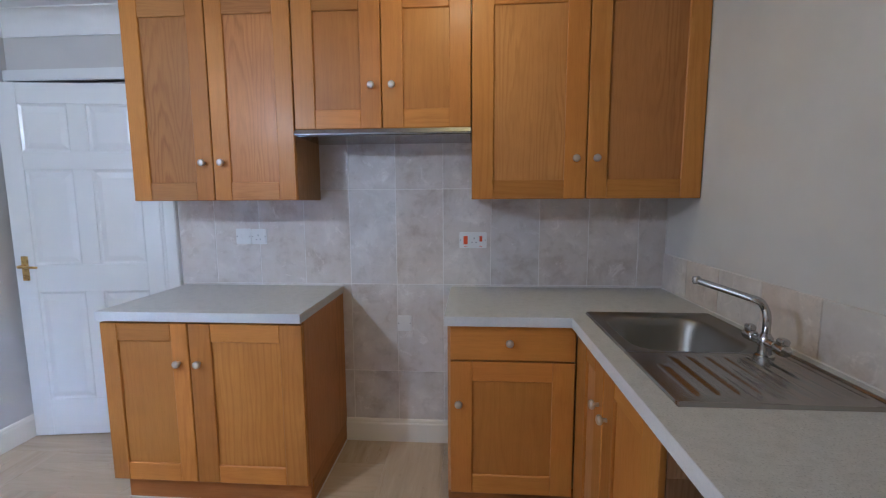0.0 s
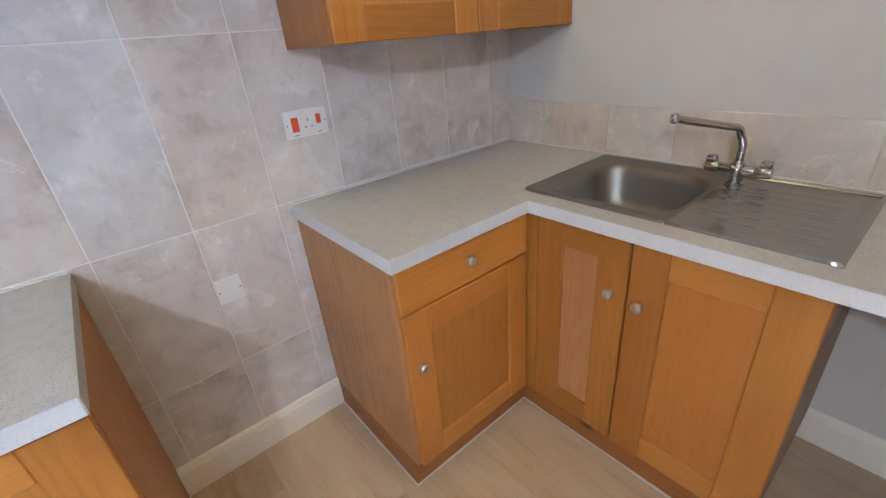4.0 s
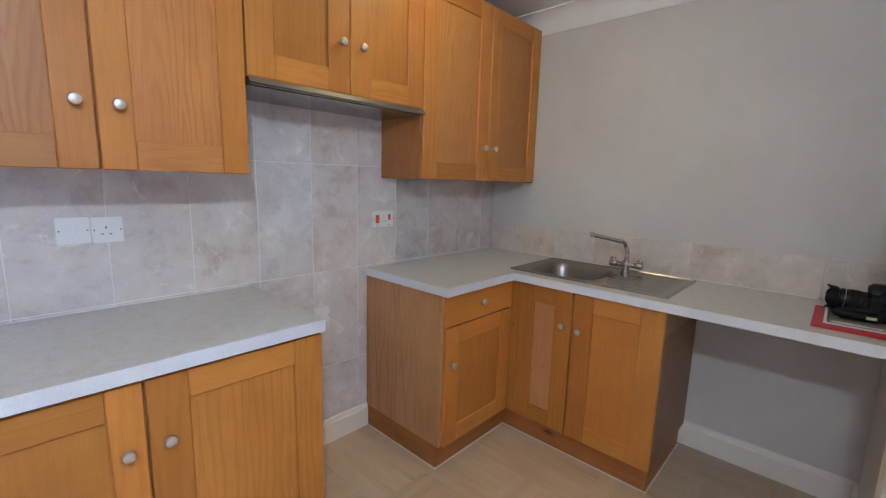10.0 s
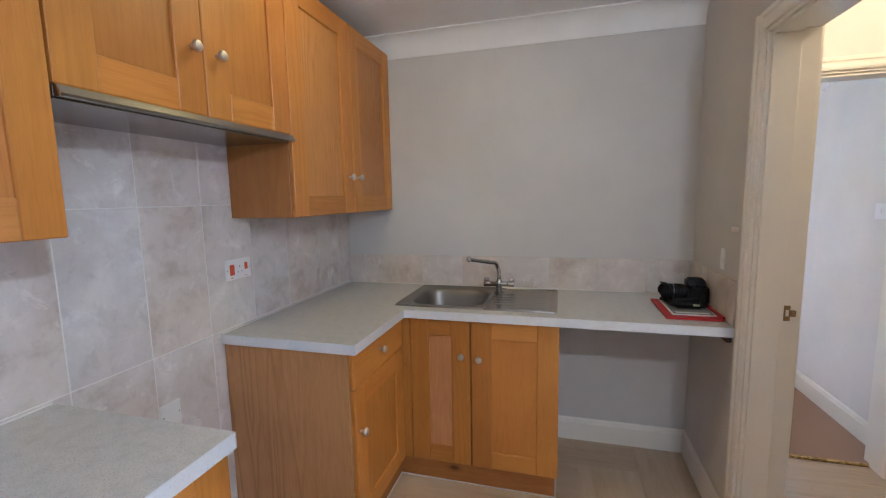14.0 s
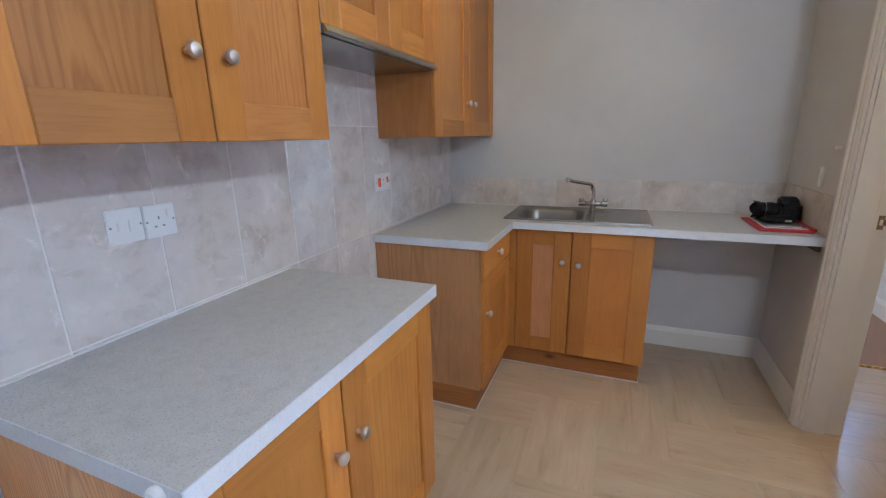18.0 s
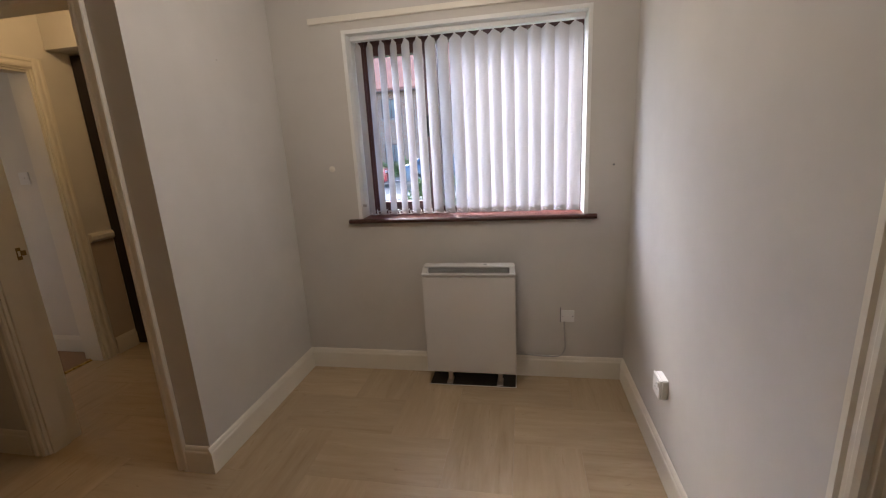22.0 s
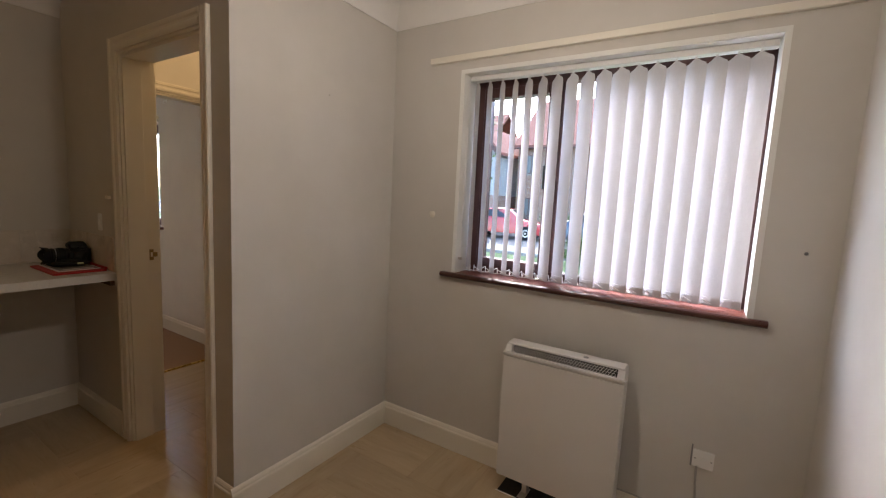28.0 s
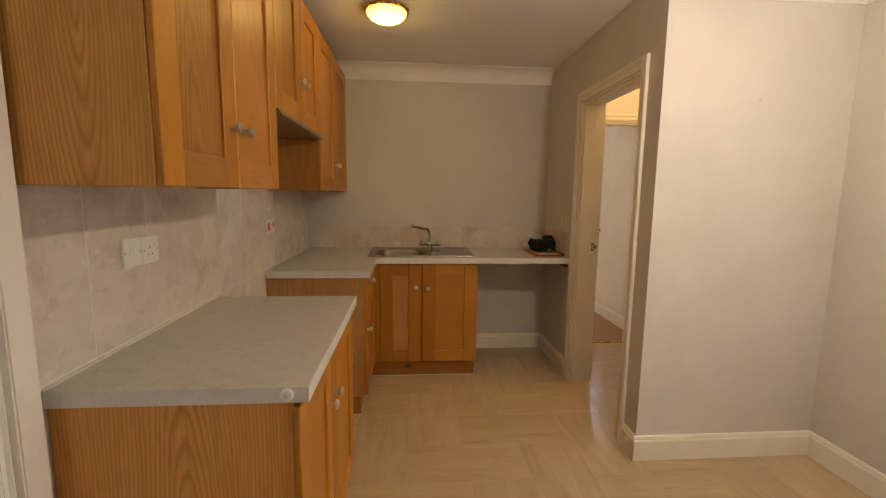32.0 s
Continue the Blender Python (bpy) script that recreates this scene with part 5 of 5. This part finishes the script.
cap = bmesh.new()
outline = [(0.0, 0.0), (-0.050, 0.0), (-0.055, 0.003), (-0.056, 0.008), (-0.054, 0.011), (0.006, 0.011), (0.012, 0.009), (0.013, 0.003), (0.008, 0.0)]
sweep(cap, outline, (hx0 + 0.006, -0.112, 0.724), (hx1 - 0.006, -0.112, 0.724), (0, 1, 0), (0, 0, 1))
part("top_cap", cap, heater_paint, heater, "rounded white top cap")
part("grille_back", block((hx0 + 0.03, -0.165, 0.6865), (hx1 - 0.03, -0.112, 0.7235)), dark_gap, heater, "near black block for the shade behind the grille")
for u0, u1 in ((hx0, hx0 + 0.031), (hx1 - 0.031, hx1)):
    part("grille_end", loft([[(u0, hy0, 0.6862), (u1, hy0, 0.6862), (u1, hy1 - 0.013, 0.6862), (u0, hy1 - 0.013, 0.6862)], [(u0 + 0.003, hy0, 0.7238), (u1 - 0.001, hy0, 0.7238), (u1 - 0.001, -0.100, 0.7238), (u0 + 0.003, -0.100, 0.7238)]]), heater_paint, heater)
gb = bmesh.new()
gw = (hx1 - hx0 - 0.062) / 38
ga, gz, gd, gh = hy1 - 0.014, 0.698, -0.021, 0.0255
for row in range(3):
    for k in range(38):
        xa = hx0 + 0.031 + k * gw + (gw / 2 if row % 2 else 0)
        if k == 37 and row % 2:
            continue
        p, q = row / 3, (row + 1) / 3
        m = (p + q) / 2
        at = [(xa, ga + gd * p, gz + gh * p), (xa + gw / 2, ga + gd * m, gz + gh * m), (xa + gw, ga + gd * p, gz + gh * p)]
        up = (xa + gw / 2, ga + gd * q, gz + gh * q)
        for s, e in ((at[0], at[1]), (at[1], at[2]), (at[1], up)):
            sweep(gb, [(0, 0), (0.0020, 0), (0.0020, 0.0028), (0, 0.0028)], s, e, (0, 1, 0), (0.6, 0, 0.8))
tagged(part("grille", gb, heater_paint, heater, "expanded metal outlet grille"), kind="stuff")
part("badge", lathe([(0.012, 0.0), (0.011, 0.0015), (0, 0.0015)], (-2.005, -0.1265, 0.7351), (0, 0, 1), 18), grey_plastic, heater, "grey oval badge")
part("wall_bracket", block((hx1 - 0.05, SOUTH + 0.001, 0.56), (hx1 - 0.02, hy0 + 0.001, 0.60), 0.001), dark_gap, heater)
for x in (-2.075, -1.775):
    part("foot", block((x - 0.018, -0.176, 0.0025), (x + 0.018, -0.088, 0.0055), 0.001), nickel, heater, "metal foot plate")
    part("foot_post", block((x - 0.012, -0.165, 0.0056), (x + 0.012, -0.13, 0.0915), 0.001), nickel, heater)
hearth = thing("heater_base_mat", (-1.915, -0.16, 0.0), "dark bare strip under the heater edged in white", "floor mat")
part("mat", block((-2.165, SOUTH + 0.017, 0.0005), (-1.658, -0.082, 0.002)), dark_gap, hearth)
part("border", block((-2.171, -0.0818, 0.0005), (-1.652, -0.077, 0.003)), sealant, hearth)
part("border", block((-2.171, SOUTH + 0.018, 0.0005), (-2.1655, -0.082, 0.003)), sealant, hearth)
heater_2 = thing("storage_heater", (2.27, -0.2, 0.0), "slim white storage heater on a dark base in the carpeted room", "heater")
part("casing", block((2.13, -0.275, 0.085), (2.42, -0.12, 0.70), 0.01, 3), heater_paint, heater_2, "", True)
part("end_cover", block((2.124, -0.27, 0.36), (2.1298, -0.132, 0.692), 0.002), shaded_enamel, heater_2, "end cover, greyed for the shade on it")
for n in range(3):
    part("slot", block((2.15, -0.1205, 0.672 - n * 0.014), (2.29, -0.1185, 0.677 - n * 0.014)), dark_gap, heater_2, "dark vent slot")
part("base", loft([[(2.14, -0.268, 0.0045), (2.41, -0.268, 0.0045), (2.41, -0.075, 0.0045), (2.14, -0.075, 0.0045)], [(2.145, -0.266, 0.03), (2.405, -0.266, 0.03), (2.405, -0.10, 0.03), (2.145, -0.10, 0.03)], [(2.16, -0.262, 0.0848), (2.39, -0.262, 0.0848), (2.39, -0.15, 0.0848), (2.16, -0.15, 0.0848)]]), dark_gap, heater_2, "dark flared base")
part("flex", tube(bend([(2.128, -0.262, 0.15), (2.09, -0.27, 0.145), (2.06, -0.277, 0.17), (2.058, -0.277, 0.32)], 5), 0.004, 8), white_plastic, heater_2, "", True)
sock_r = plate("fused_outlet", 1, (2.058, -0.285, 0.365), 0.086, 0.086, "white fused outlet in the carpeted room", "socket", 1)
screws(sock_r, 1, 1, 0.03)

# ---- lamps ----
LX, LY = -0.25, 2.05
dome = thing("ceiling_light", (LX, LY, CEIL), "lit round ceiling light with a frosted dome and brass rim", "ceiling light")
lobes = [[(LX + (r + w * abs(math.sin(6 * a))) * math.cos(a), LY + (r + w * abs(math.sin(6 * a))) * math.sin(a), CEIL + z) for a in [math.tau * n / 96 for n in range(96)]] for r, w, z in ((0.112, 0.0, 0.0), (0.118, 0.008, -0.004), (0.120, 0.011, -0.012), (0.117, 0.007, -0.021), (0.110, 0.0, -0.022))]
part("rim", loft(lobes, False, False), brass, dome, "scalloped brass rim", True)
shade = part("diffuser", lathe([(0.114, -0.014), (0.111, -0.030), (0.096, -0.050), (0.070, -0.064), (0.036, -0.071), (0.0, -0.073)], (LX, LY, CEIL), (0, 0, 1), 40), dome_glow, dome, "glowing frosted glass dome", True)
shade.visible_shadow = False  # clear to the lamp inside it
PX, PY, PZ = -1.832, 0.72, 2.045
pend = thing("pendant_light", (PX, PY, CEIL), "lit bare bulb on a short flex from the ceiling", "pendant light")
part("ceiling_rose", lathe([(0.042, 0.0), (0.042, -0.008), (0.034, -0.018), (0.012, -0.024), (0.005, -0.03)], (PX, PY, CEIL), (0, 0, 1), 26), white_plastic, pend, "white ceiling rose", True)
part("flex", tube([(PX, PY, CEIL - 0.02), (PX + 0.001, PY, 2.24), (PX, PY, PZ + 0.13)], 0.003, 8), white_plastic, pend)
part("lampholder", lathe([(0.006, 0.142), (0.011, 0.134), (0.017, 0.120), (0.018, 0.095), (0.020, 0.092), (0.020, 0.062), (0.017, 0.058), (0.017, 0.040), (0.013, 0.036)], (PX, PY, PZ), (0, 0, 1), 22), holder_plastic, pend, "white bulb holder", True)
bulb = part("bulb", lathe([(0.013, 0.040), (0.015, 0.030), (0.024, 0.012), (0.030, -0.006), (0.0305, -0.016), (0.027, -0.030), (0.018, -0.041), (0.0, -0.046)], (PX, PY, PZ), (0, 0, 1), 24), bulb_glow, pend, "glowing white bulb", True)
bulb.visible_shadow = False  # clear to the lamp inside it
# copy of the pendant, out of view, added to brighten the room's wall
unseen_room_pend = copy_thing(pend, pose(2.3, 1.35, CEIL))
tagged(unseen_room_pend, "unseen bare bulb on a flex, added to brighten the carpeted room", "pendant light")
# fitting out of view, added as the source of the hall's warm light
unseen_hall_lamp = thing("ceiling_light", (0.05, 0.12, CEIL), "unseen round ceiling light added for the hall's warm glow", "ceiling light")
part("rim", lathe([(0.11, 0.0), (0.112, -0.012), (0.10, -0.02), (0.10, 0.0)], (0.05, 0.12, CEIL), (0, 0, 1), 32), brass, unseen_hall_lamp, "", True)
shade = part("diffuser", lathe([(0.098, -0.012), (0.09, -0.035), (0.05, -0.055), (0.0, -0.06)], (0.05, 0.12, CEIL), (0, 0, 1), 32), hall_glow, unseen_hall_lamp, "", True)
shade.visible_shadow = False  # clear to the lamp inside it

# ---- outside ----
GZ = -0.35
ground = solid("ground", block((-400, -400, GZ - 0.2), (400, 400, GZ)), grass_mat, "mown grass round the houses", "ground")
road = solid("road", block((-60, -19.5, GZ - 0.05), (60, -13.2, GZ + 0.004)), asphalt, "grey asphalt parking road", "road")
solid("pavement", block((-60, -13.2, GZ - 0.05), (60, -11.4, GZ + 0.10), 0.01), paving_mat, "pale concrete pavement with a kerb", "pavement")
solid("pavement_far", block((-60, -22.0, GZ - 0.05), (60, -19.5, GZ + 0.10), 0.01), paving_mat, "pale concrete pavement by the far houses", "pavement")


def house(x0, x1, y0, y1, eave, ridge, label, wins):
    h = thing("house", ((x0 + x1) / 2, (y0 + y1) / 2, GZ), label, "house")
    part("wall", block((x0, y1, GZ), (x1, y0, eave)), brick_mat, h)
    ym = (y0 + y1) / 2
    rb = loft([[(x, y0 + 0.45, eave - 0.25), (x, y0 + 0.45, eave - 0.12), (x, ym, ridge), (x, y1 - 0.45, eave - 0.12), (x, y1 - 0.45, eave - 0.25), (x, ym, ridge - 0.2)] for x in (x0 - 0.2, x1 + 0.2)])
    roof = part("roof", rb, roof_mat, h, "red clay tiled roof")
    slope = math.hypot(y0 + 0.45 - ym, ridge - eave + 0.12)
    n = int(slope / 0.28)
    tb = bmesh.new()
    for k in range(n):
        a = k / n
        y, z = y0 + 0.45 + (ym - y0 - 0.45) * a, eave - 0.12 + (ridge - eave + 0.12) * a
        sweep(tb, [(0, 0), (0, 0.035), (-0.26, 0.03 + 0.26 * (ridge - eave) / (y0 - ym)), (-0.26, 0.26 * (ridge - eave) / (y0 - ym))], (x0 - 0.2, y, z), (x1 + 0.2, y, z), (0, 1, 0), (0, 0, 1))
    tagged(part("tile_course", tb, roof_mat, roof, "courses of clay tiles"), kind="stuff")
    part("gutter", block((x0 - 0.2, y0 + 0.42, eave - 0.30), (x1 + 0.2, y0 + 0.52, eave - 0.2), 0.02), frame_brown, h)
    for wx, wz, ww, wh in wins:
        w = part("window", block((wx - ww / 2, y0 - 0.05, wz), (wx + ww / 2, y0 + 0.03, wz + wh), 0.01), frame_brown, h, "brown framed window")
        for k in (0, 1):
            a = wx - ww / 2 + 0.06 + k * (ww / 2 - 0.03)
            part("pane", block((a, y0 + 0.028, wz + 0.06), (a + ww / 2 - 0.09, y0 + 0.036, wz + wh - 0.06)), far_glass, w)
        part("sill", block((wx - ww / 2 - 0.06, y0, wz - 0.08), (wx + ww / 2 + 0.06, y0 + 0.09, wz), 0.01), paving_mat, w)
    return h


house(-14, 8.3, -24, -32, 5.0, 8.4, "two-storey pink brick terrace with a red tiled roof", [(x, z, 1.25, 1.15) for x in (-11, -7.5, -4, -0.6, 2.6, 5.6, 7.4) for z in (0.55, 3.2)])
gable = thing("house", (10.1, -23, GZ), "white rendered gable house with dark barge boards", "house")
part("wall", block((8.9, -30, GZ), (11.6, -22, 1.75)), brick_mat, gable)
part("upper_wall", loft([[(8.9, y, 1.75), (11.6, y, 1.75), (11.6, y, 4.45), (10.25, y, 5.8), (8.9, y, 4.45)] for y in (-30, -22.02)]), render_mat, gable, "white rendered upper wall")
part("roof", loft([[(8.5, y, 4.15), (10.25, y, 5.93), (12.0, y, 4.15), (12.0, y, 4.33), (10.25, y, 6.12), (8.5, y, 4.33)] for y in (-30, -21.7)]), roof_mat, gable, "red tiled gable roof")
for s in (-1, 1):
    part("barge_board", loft([[(10.25, y, 5.7), (10.25, y, 6.0), (10.25 + s * 1.75, y, 4.25), (10.25 + s * 1.75, y, 3.95)] for y in (-21.7, -21.62)]), frame_brown, gable, "dark barge board")
part("window", block((9.8, -22.05, 2.7), (10.7, -21.97, 3.7), 0.01), frame_brown, gable)
# dark panel in place of the garage's unlit inside
part("garage_opening", block((9.3, -22.05, GZ), (11.2, -21.97, 1.5), 0.01), dark_gap, gable)
house(12.0, 26.0, -26, -34, 5.0, 8.2, "two-storey brick terrace behind the gable house", [(x, z, 1.25, 1.15) for x in (14, 17, 20, 23) for z in (0.55, 3.2)])


def car(paint_mat, label):
    c = thing("car", (0, 0, 0), label, "car")
    prof = [(-1.95, 0.28), (-1.98, 0.55), (-1.90, 0.78), (-1.15, 0.92), (-0.95, 0.95), (-0.35, 1.38), (0.1, 1.44), (0.9, 1.40), (1.5, 1.08), (1.85, 0.98), (1.97, 0.75), (1.95, 0.30)]
    rings = []
    for y, s, dz in ((-0.84, 0.94, 0.0), (-0.78, 1.0, 0.0), (0.78, 1.0, 0.0), (0.84, 0.94, 0.0)):
        rings.append([(x * s, y * (0.82 if z > 1.05 else 1.0), 0.28 + (z - 0.28) * (0.97 if s < 1 else 1)) for x, z in prof])
    body = part("body", loft(rings), paint_mat, c, "", True)
    for y in (-0.70, 0.70):
        part("side_window", loft([[(-0.80, y, 0.98), (-0.36, y, 1.31), (0.1, y, 1.36), (0.82, y, 1.33), (1.25, y, 1.05)], [(-0.80, y * 1.14, 0.98), (-0.36, y * 1.0, 1.31), (0.1, y, 1.36), (0.82, y, 1.33), (1.25, y * 1.14, 1.05)]]), car_glass, body)
    part("windscreen", loft([[(-0.97, -0.6, 0.97), (-0.97, 0.6, 0.97), (-0.40, 0.52, 1.37), (-0.40, -0.52, 1.37)], [(-0.99, -0.6, 0.97), (-0.99, 0.6, 0.97), (-0.42, 0.52, 1.39), (-0.42, -0.52, 1.39)]]), car_glass, body)
    for x in (-1.22, 1.22):
        for y in (-0.80, 0.80):
            s = 1 if y > 0 else -1
            w = part("wheel", lathe([(0.19, -0.09), (0.30, -0.10), (0.315, -0.06), (0.315, 0.06), (0.30, 0.10), (0.19, 0.09)], (x, y, 0.315), (0, s, 0), 24), black_rubber, c, "", True)
            part("rim", lathe([(0.20, 0.08), (0.18, 0.095), (0.05, 0.085), (0.04, 0.1), (0, 0.1)], (x, y, 0.315), (0, s, 0), 10), nickel, w)
    for y in (-0.6, 0.6):
        part("headlight", block((-1.97, y - 0.14, 0.66), (-1.86, y + 0.14, 0.78), 0.03), nickel, c)
        part("tail_light", block((1.90, y - 0.1, 0.72), (1.985, y + 0.1, 0.92), 0.02), red_switch, c)
    return c


car(car_red, "red hatchback parked across the road").matrix_basis = pose(6.0, -17.6, GZ + 0.004, 0, 0, 4)
car(car_blue, "dark blue hatchback parked across the road").matrix_basis = pose(1.2, -17.3, GZ + 0.004, 0, 0, 2)


def leaf_mass(name, centre, radii, count, size, material, parent, seed):
    rnd = random.Random(seed)
    pts, faces = [], []
    clumps = [Vector((rnd.gauss(0, 0.45), rnd.gauss(0, 0.45), rnd.gauss(0, 0.42))) for _ in range(26)]
    for _ in range(count):
        c = rnd.choice(clumps) + Vector((rnd.gauss(0, 0.16), rnd.gauss(0, 0.16), rnd.gauss(0, 0.14)))
        p = Vector(centre) + Vector((c.x * radii[0], c.y * radii[1], c.z * radii[2]))
        a, b = Vector((rnd.gauss(0, 1), rnd.gauss(0, 1), rnd.gauss(0, 1))).normalized(), Vector((rnd.gauss(0, 1), rnd.gauss(0, 1), rnd.gauss(0, 1))).normalized()
        s = size * rnd.uniform(0.6, 1.3)
        k = len(pts)
        pts += [p, p + s * (a * 0.5 + b * 0.28), p + s * a, p + s * (a * 0.5 - b * 0.28)]
        faces.append((k, k + 1, k + 2, k + 3))
    me = bpy.data.meshes.new(name)
    o = origin(parent)
    me.from_pydata([tuple(p - o) for p in pts], [], faces)
    me.materials.append(material)
    ob = new(name, me)
    ob.parent = parent
    return ob


def tree(x, y, h, seed):
    t = thing("tree", (x, y, GZ), "young broadleaf tree in leaf by the road", "tree", "trees")
    part("trunk", tube(bend([(x, y, GZ), (x + 0.05, y, GZ + h * 0.3), (x - 0.05, y + 0.05, GZ + h * 0.6), (x, y, GZ + h * 0.85)], 5), [0.14 - 0.006 * k for k in range(16)], 10), bark, t, "", True)
    rnd = random.Random(seed)
    for k in range(7):
        a, z = rnd.uniform(0, 6.28), GZ + h * rnd.uniform(0.4, 0.75)
        part("limb", tube([(x, y, z), (x + 0.6 * math.cos(a), y + 0.6 * math.sin(a), z + 0.5), (x + 1.1 * math.cos(a), y + 1.1 * math.sin(a), z + 1.1)], [0.05, 0.035, 0.012], 7), bark, t)
    leaf_mass("crown", (x, y, GZ + h * 0.72), (1.7, 1.7, h * 0.3), 2600, 0.22, leaf_mat, t, seed + 5)


tree(8.3, -15.8, 5.6, 3)
tree(14.5, -17.5, 6.0, 8)


def shrub(x, y, w, h, seed):
    t = thing("shrub", (x, y, GZ), "clipped green shrub by the pavement", "shrub", "shrubs")
    part("stem", tube([(x, y, GZ), (x + 0.05, y, GZ + h * 0.6)], [0.04, 0.015], 7), bark, t)
    leaf_mass("foliage", (x, y, GZ + h * 0.5), (w * 0.5, 0.5, h * 0.42), 1300, 0.16, leaf_mat, t, seed)


for n, (x, y, w, h) in enumerate(((0.4, -11.0, 1.6, 1.0), (4.3, -20.8, 2.2, 1.3), (-2.5, -20.9, 2.2, 1.2), (8.2, -20.8, 1.8, 1.2))):
    shrub(x, y, w, h, 20 + n)

# ---- wall tiles ----
part("grout_bed", block((-1.838, 2.7648, 0.0), (SINKW - 0.001, 2.775, 1.95)), grout, wall_north, "pale grout bed")
xs = [-1.836] + [-1.627 + 0.2574 * k for k in range(10)] + [SINKW - 0.001]
zs = [0.0, 0.418, 0.919, 1.440, 1.95]
tiles = {}
for i in range(len(xs) - 1):
    for j in range(len(zs) - 1):
        w, h = xs[i + 1] - xs[i] - 0.004, zs[j + 1] - zs[j] - 0.004
        key = (round(w, 3), round(h, 3))
        if key not in tiles:
            b = block((-w / 2, 0, -h / 2), (w / 2, 0.007, h / 2), 0.0014)
            me = bpy.data.meshes.new("tile")
            bmesh.ops.recalc_face_normals(b, faces=b.faces[:])
            b.to_mesh(me)
            b.free()
            me.materials.append(tile_mat)
            tiles[key] = me
        t = new("tile", tiles[key])
        t.parent = wall_north
        t.location = ((xs[i] + xs[i + 1]) / 2, TILE + random.uniform(-0.0003, 0.0003), (zs[j] + zs[j + 1]) / 2)
ys = [HALL + 0.009, 0.962, 1.221, 1.480, 1.740, 1.998, 2.256, 2.514, 2.762]
part("grout_bed", block((0.8255, HALL, WT + 0.001), (SINKW + 0.001, 2.762, 1.094)), splash_grout, wall_east)
for a, b in zip(ys, ys[1:]):
    part("tile", block((0.822 + random.uniform(-0.0004, 0.0004), a + 0.0015, WT + 0.002), (0.8295, b - 0.0015, 1.0935), 0.0014), splash_mat, wall_east)
part("grout_bed", block((0.2415, HALL - 0.001, WT + 0.001), (0.826, HALL + 0.0055, 1.094)), splash_grout, wall_hall)
for a, b in ((0.241, 0.318), (0.321, 0.576), (0.579, 0.822)):
    part("tile", block((a, HALL + 0.002, WT + 0.002), (b, HALL + 0.009 + random.uniform(-0.0004, 0.0004), 1.0935), 0.0014), splash_mat, wall_hall)

# ---- floor planks ----
PWD, X0, Y0 = 0.305, -0.639, 1.620
ROOMS = ((-2.788, SINKW, HALL - 0.16, 2.778), (-2.788, NOOK, SOUTH, HALL), (-0.70, 0.915, -0.50, 0.60), (-3.9, -2.788, 1.2, 3.0))
shared = {}
for i in range(-12, 7):
    for j in range(-8, 5):
        s = (i + j) % 4
        if s not in (0, 2):
            continue
        ni, nj = (2, 1) if s == 0 else (1, 2)
        x0, x1, y0, y1 = X0 + i * PWD, X0 + (i + ni) * PWD, Y0 + j * PWD, Y0 + (j + nj) * PWD
        x0, x1, y0, y1 = max(x0, -3.9), min(x1, 0.904), max(y0, -0.5), min(y1, 2.778)
        if x1 - x0 < 0.01 or y1 - y0 < 0.01 or not any(x0 < b and x1 > a and y0 < d and y1 > c for a, b, c, d in ROOMS):
            continue
        key = (round(x1 - x0, 3), round(y1 - y0, 3), s)
        if key not in shared:
            w, d = key[0] - 0.0006, key[1] - 0.0006
            b = block((-w / 2, -d / 2, -0.005), (w / 2, d / 2, 0.0), 0.0004)
            bmesh.ops.recalc_face_normals(b, faces=b.faces[:])
            me = bpy.data.meshes.new("plank")
            b.to_mesh(me)
            b.free()
            me.materials.append(floor_mats[0 if s == 0 else 1])
            shared[key] = me
        p = new("plank", shared[key])
        p.parent = floor
        p.location = ((x0 + x1) / 2, (y0 + y1) / 2, 0.0)
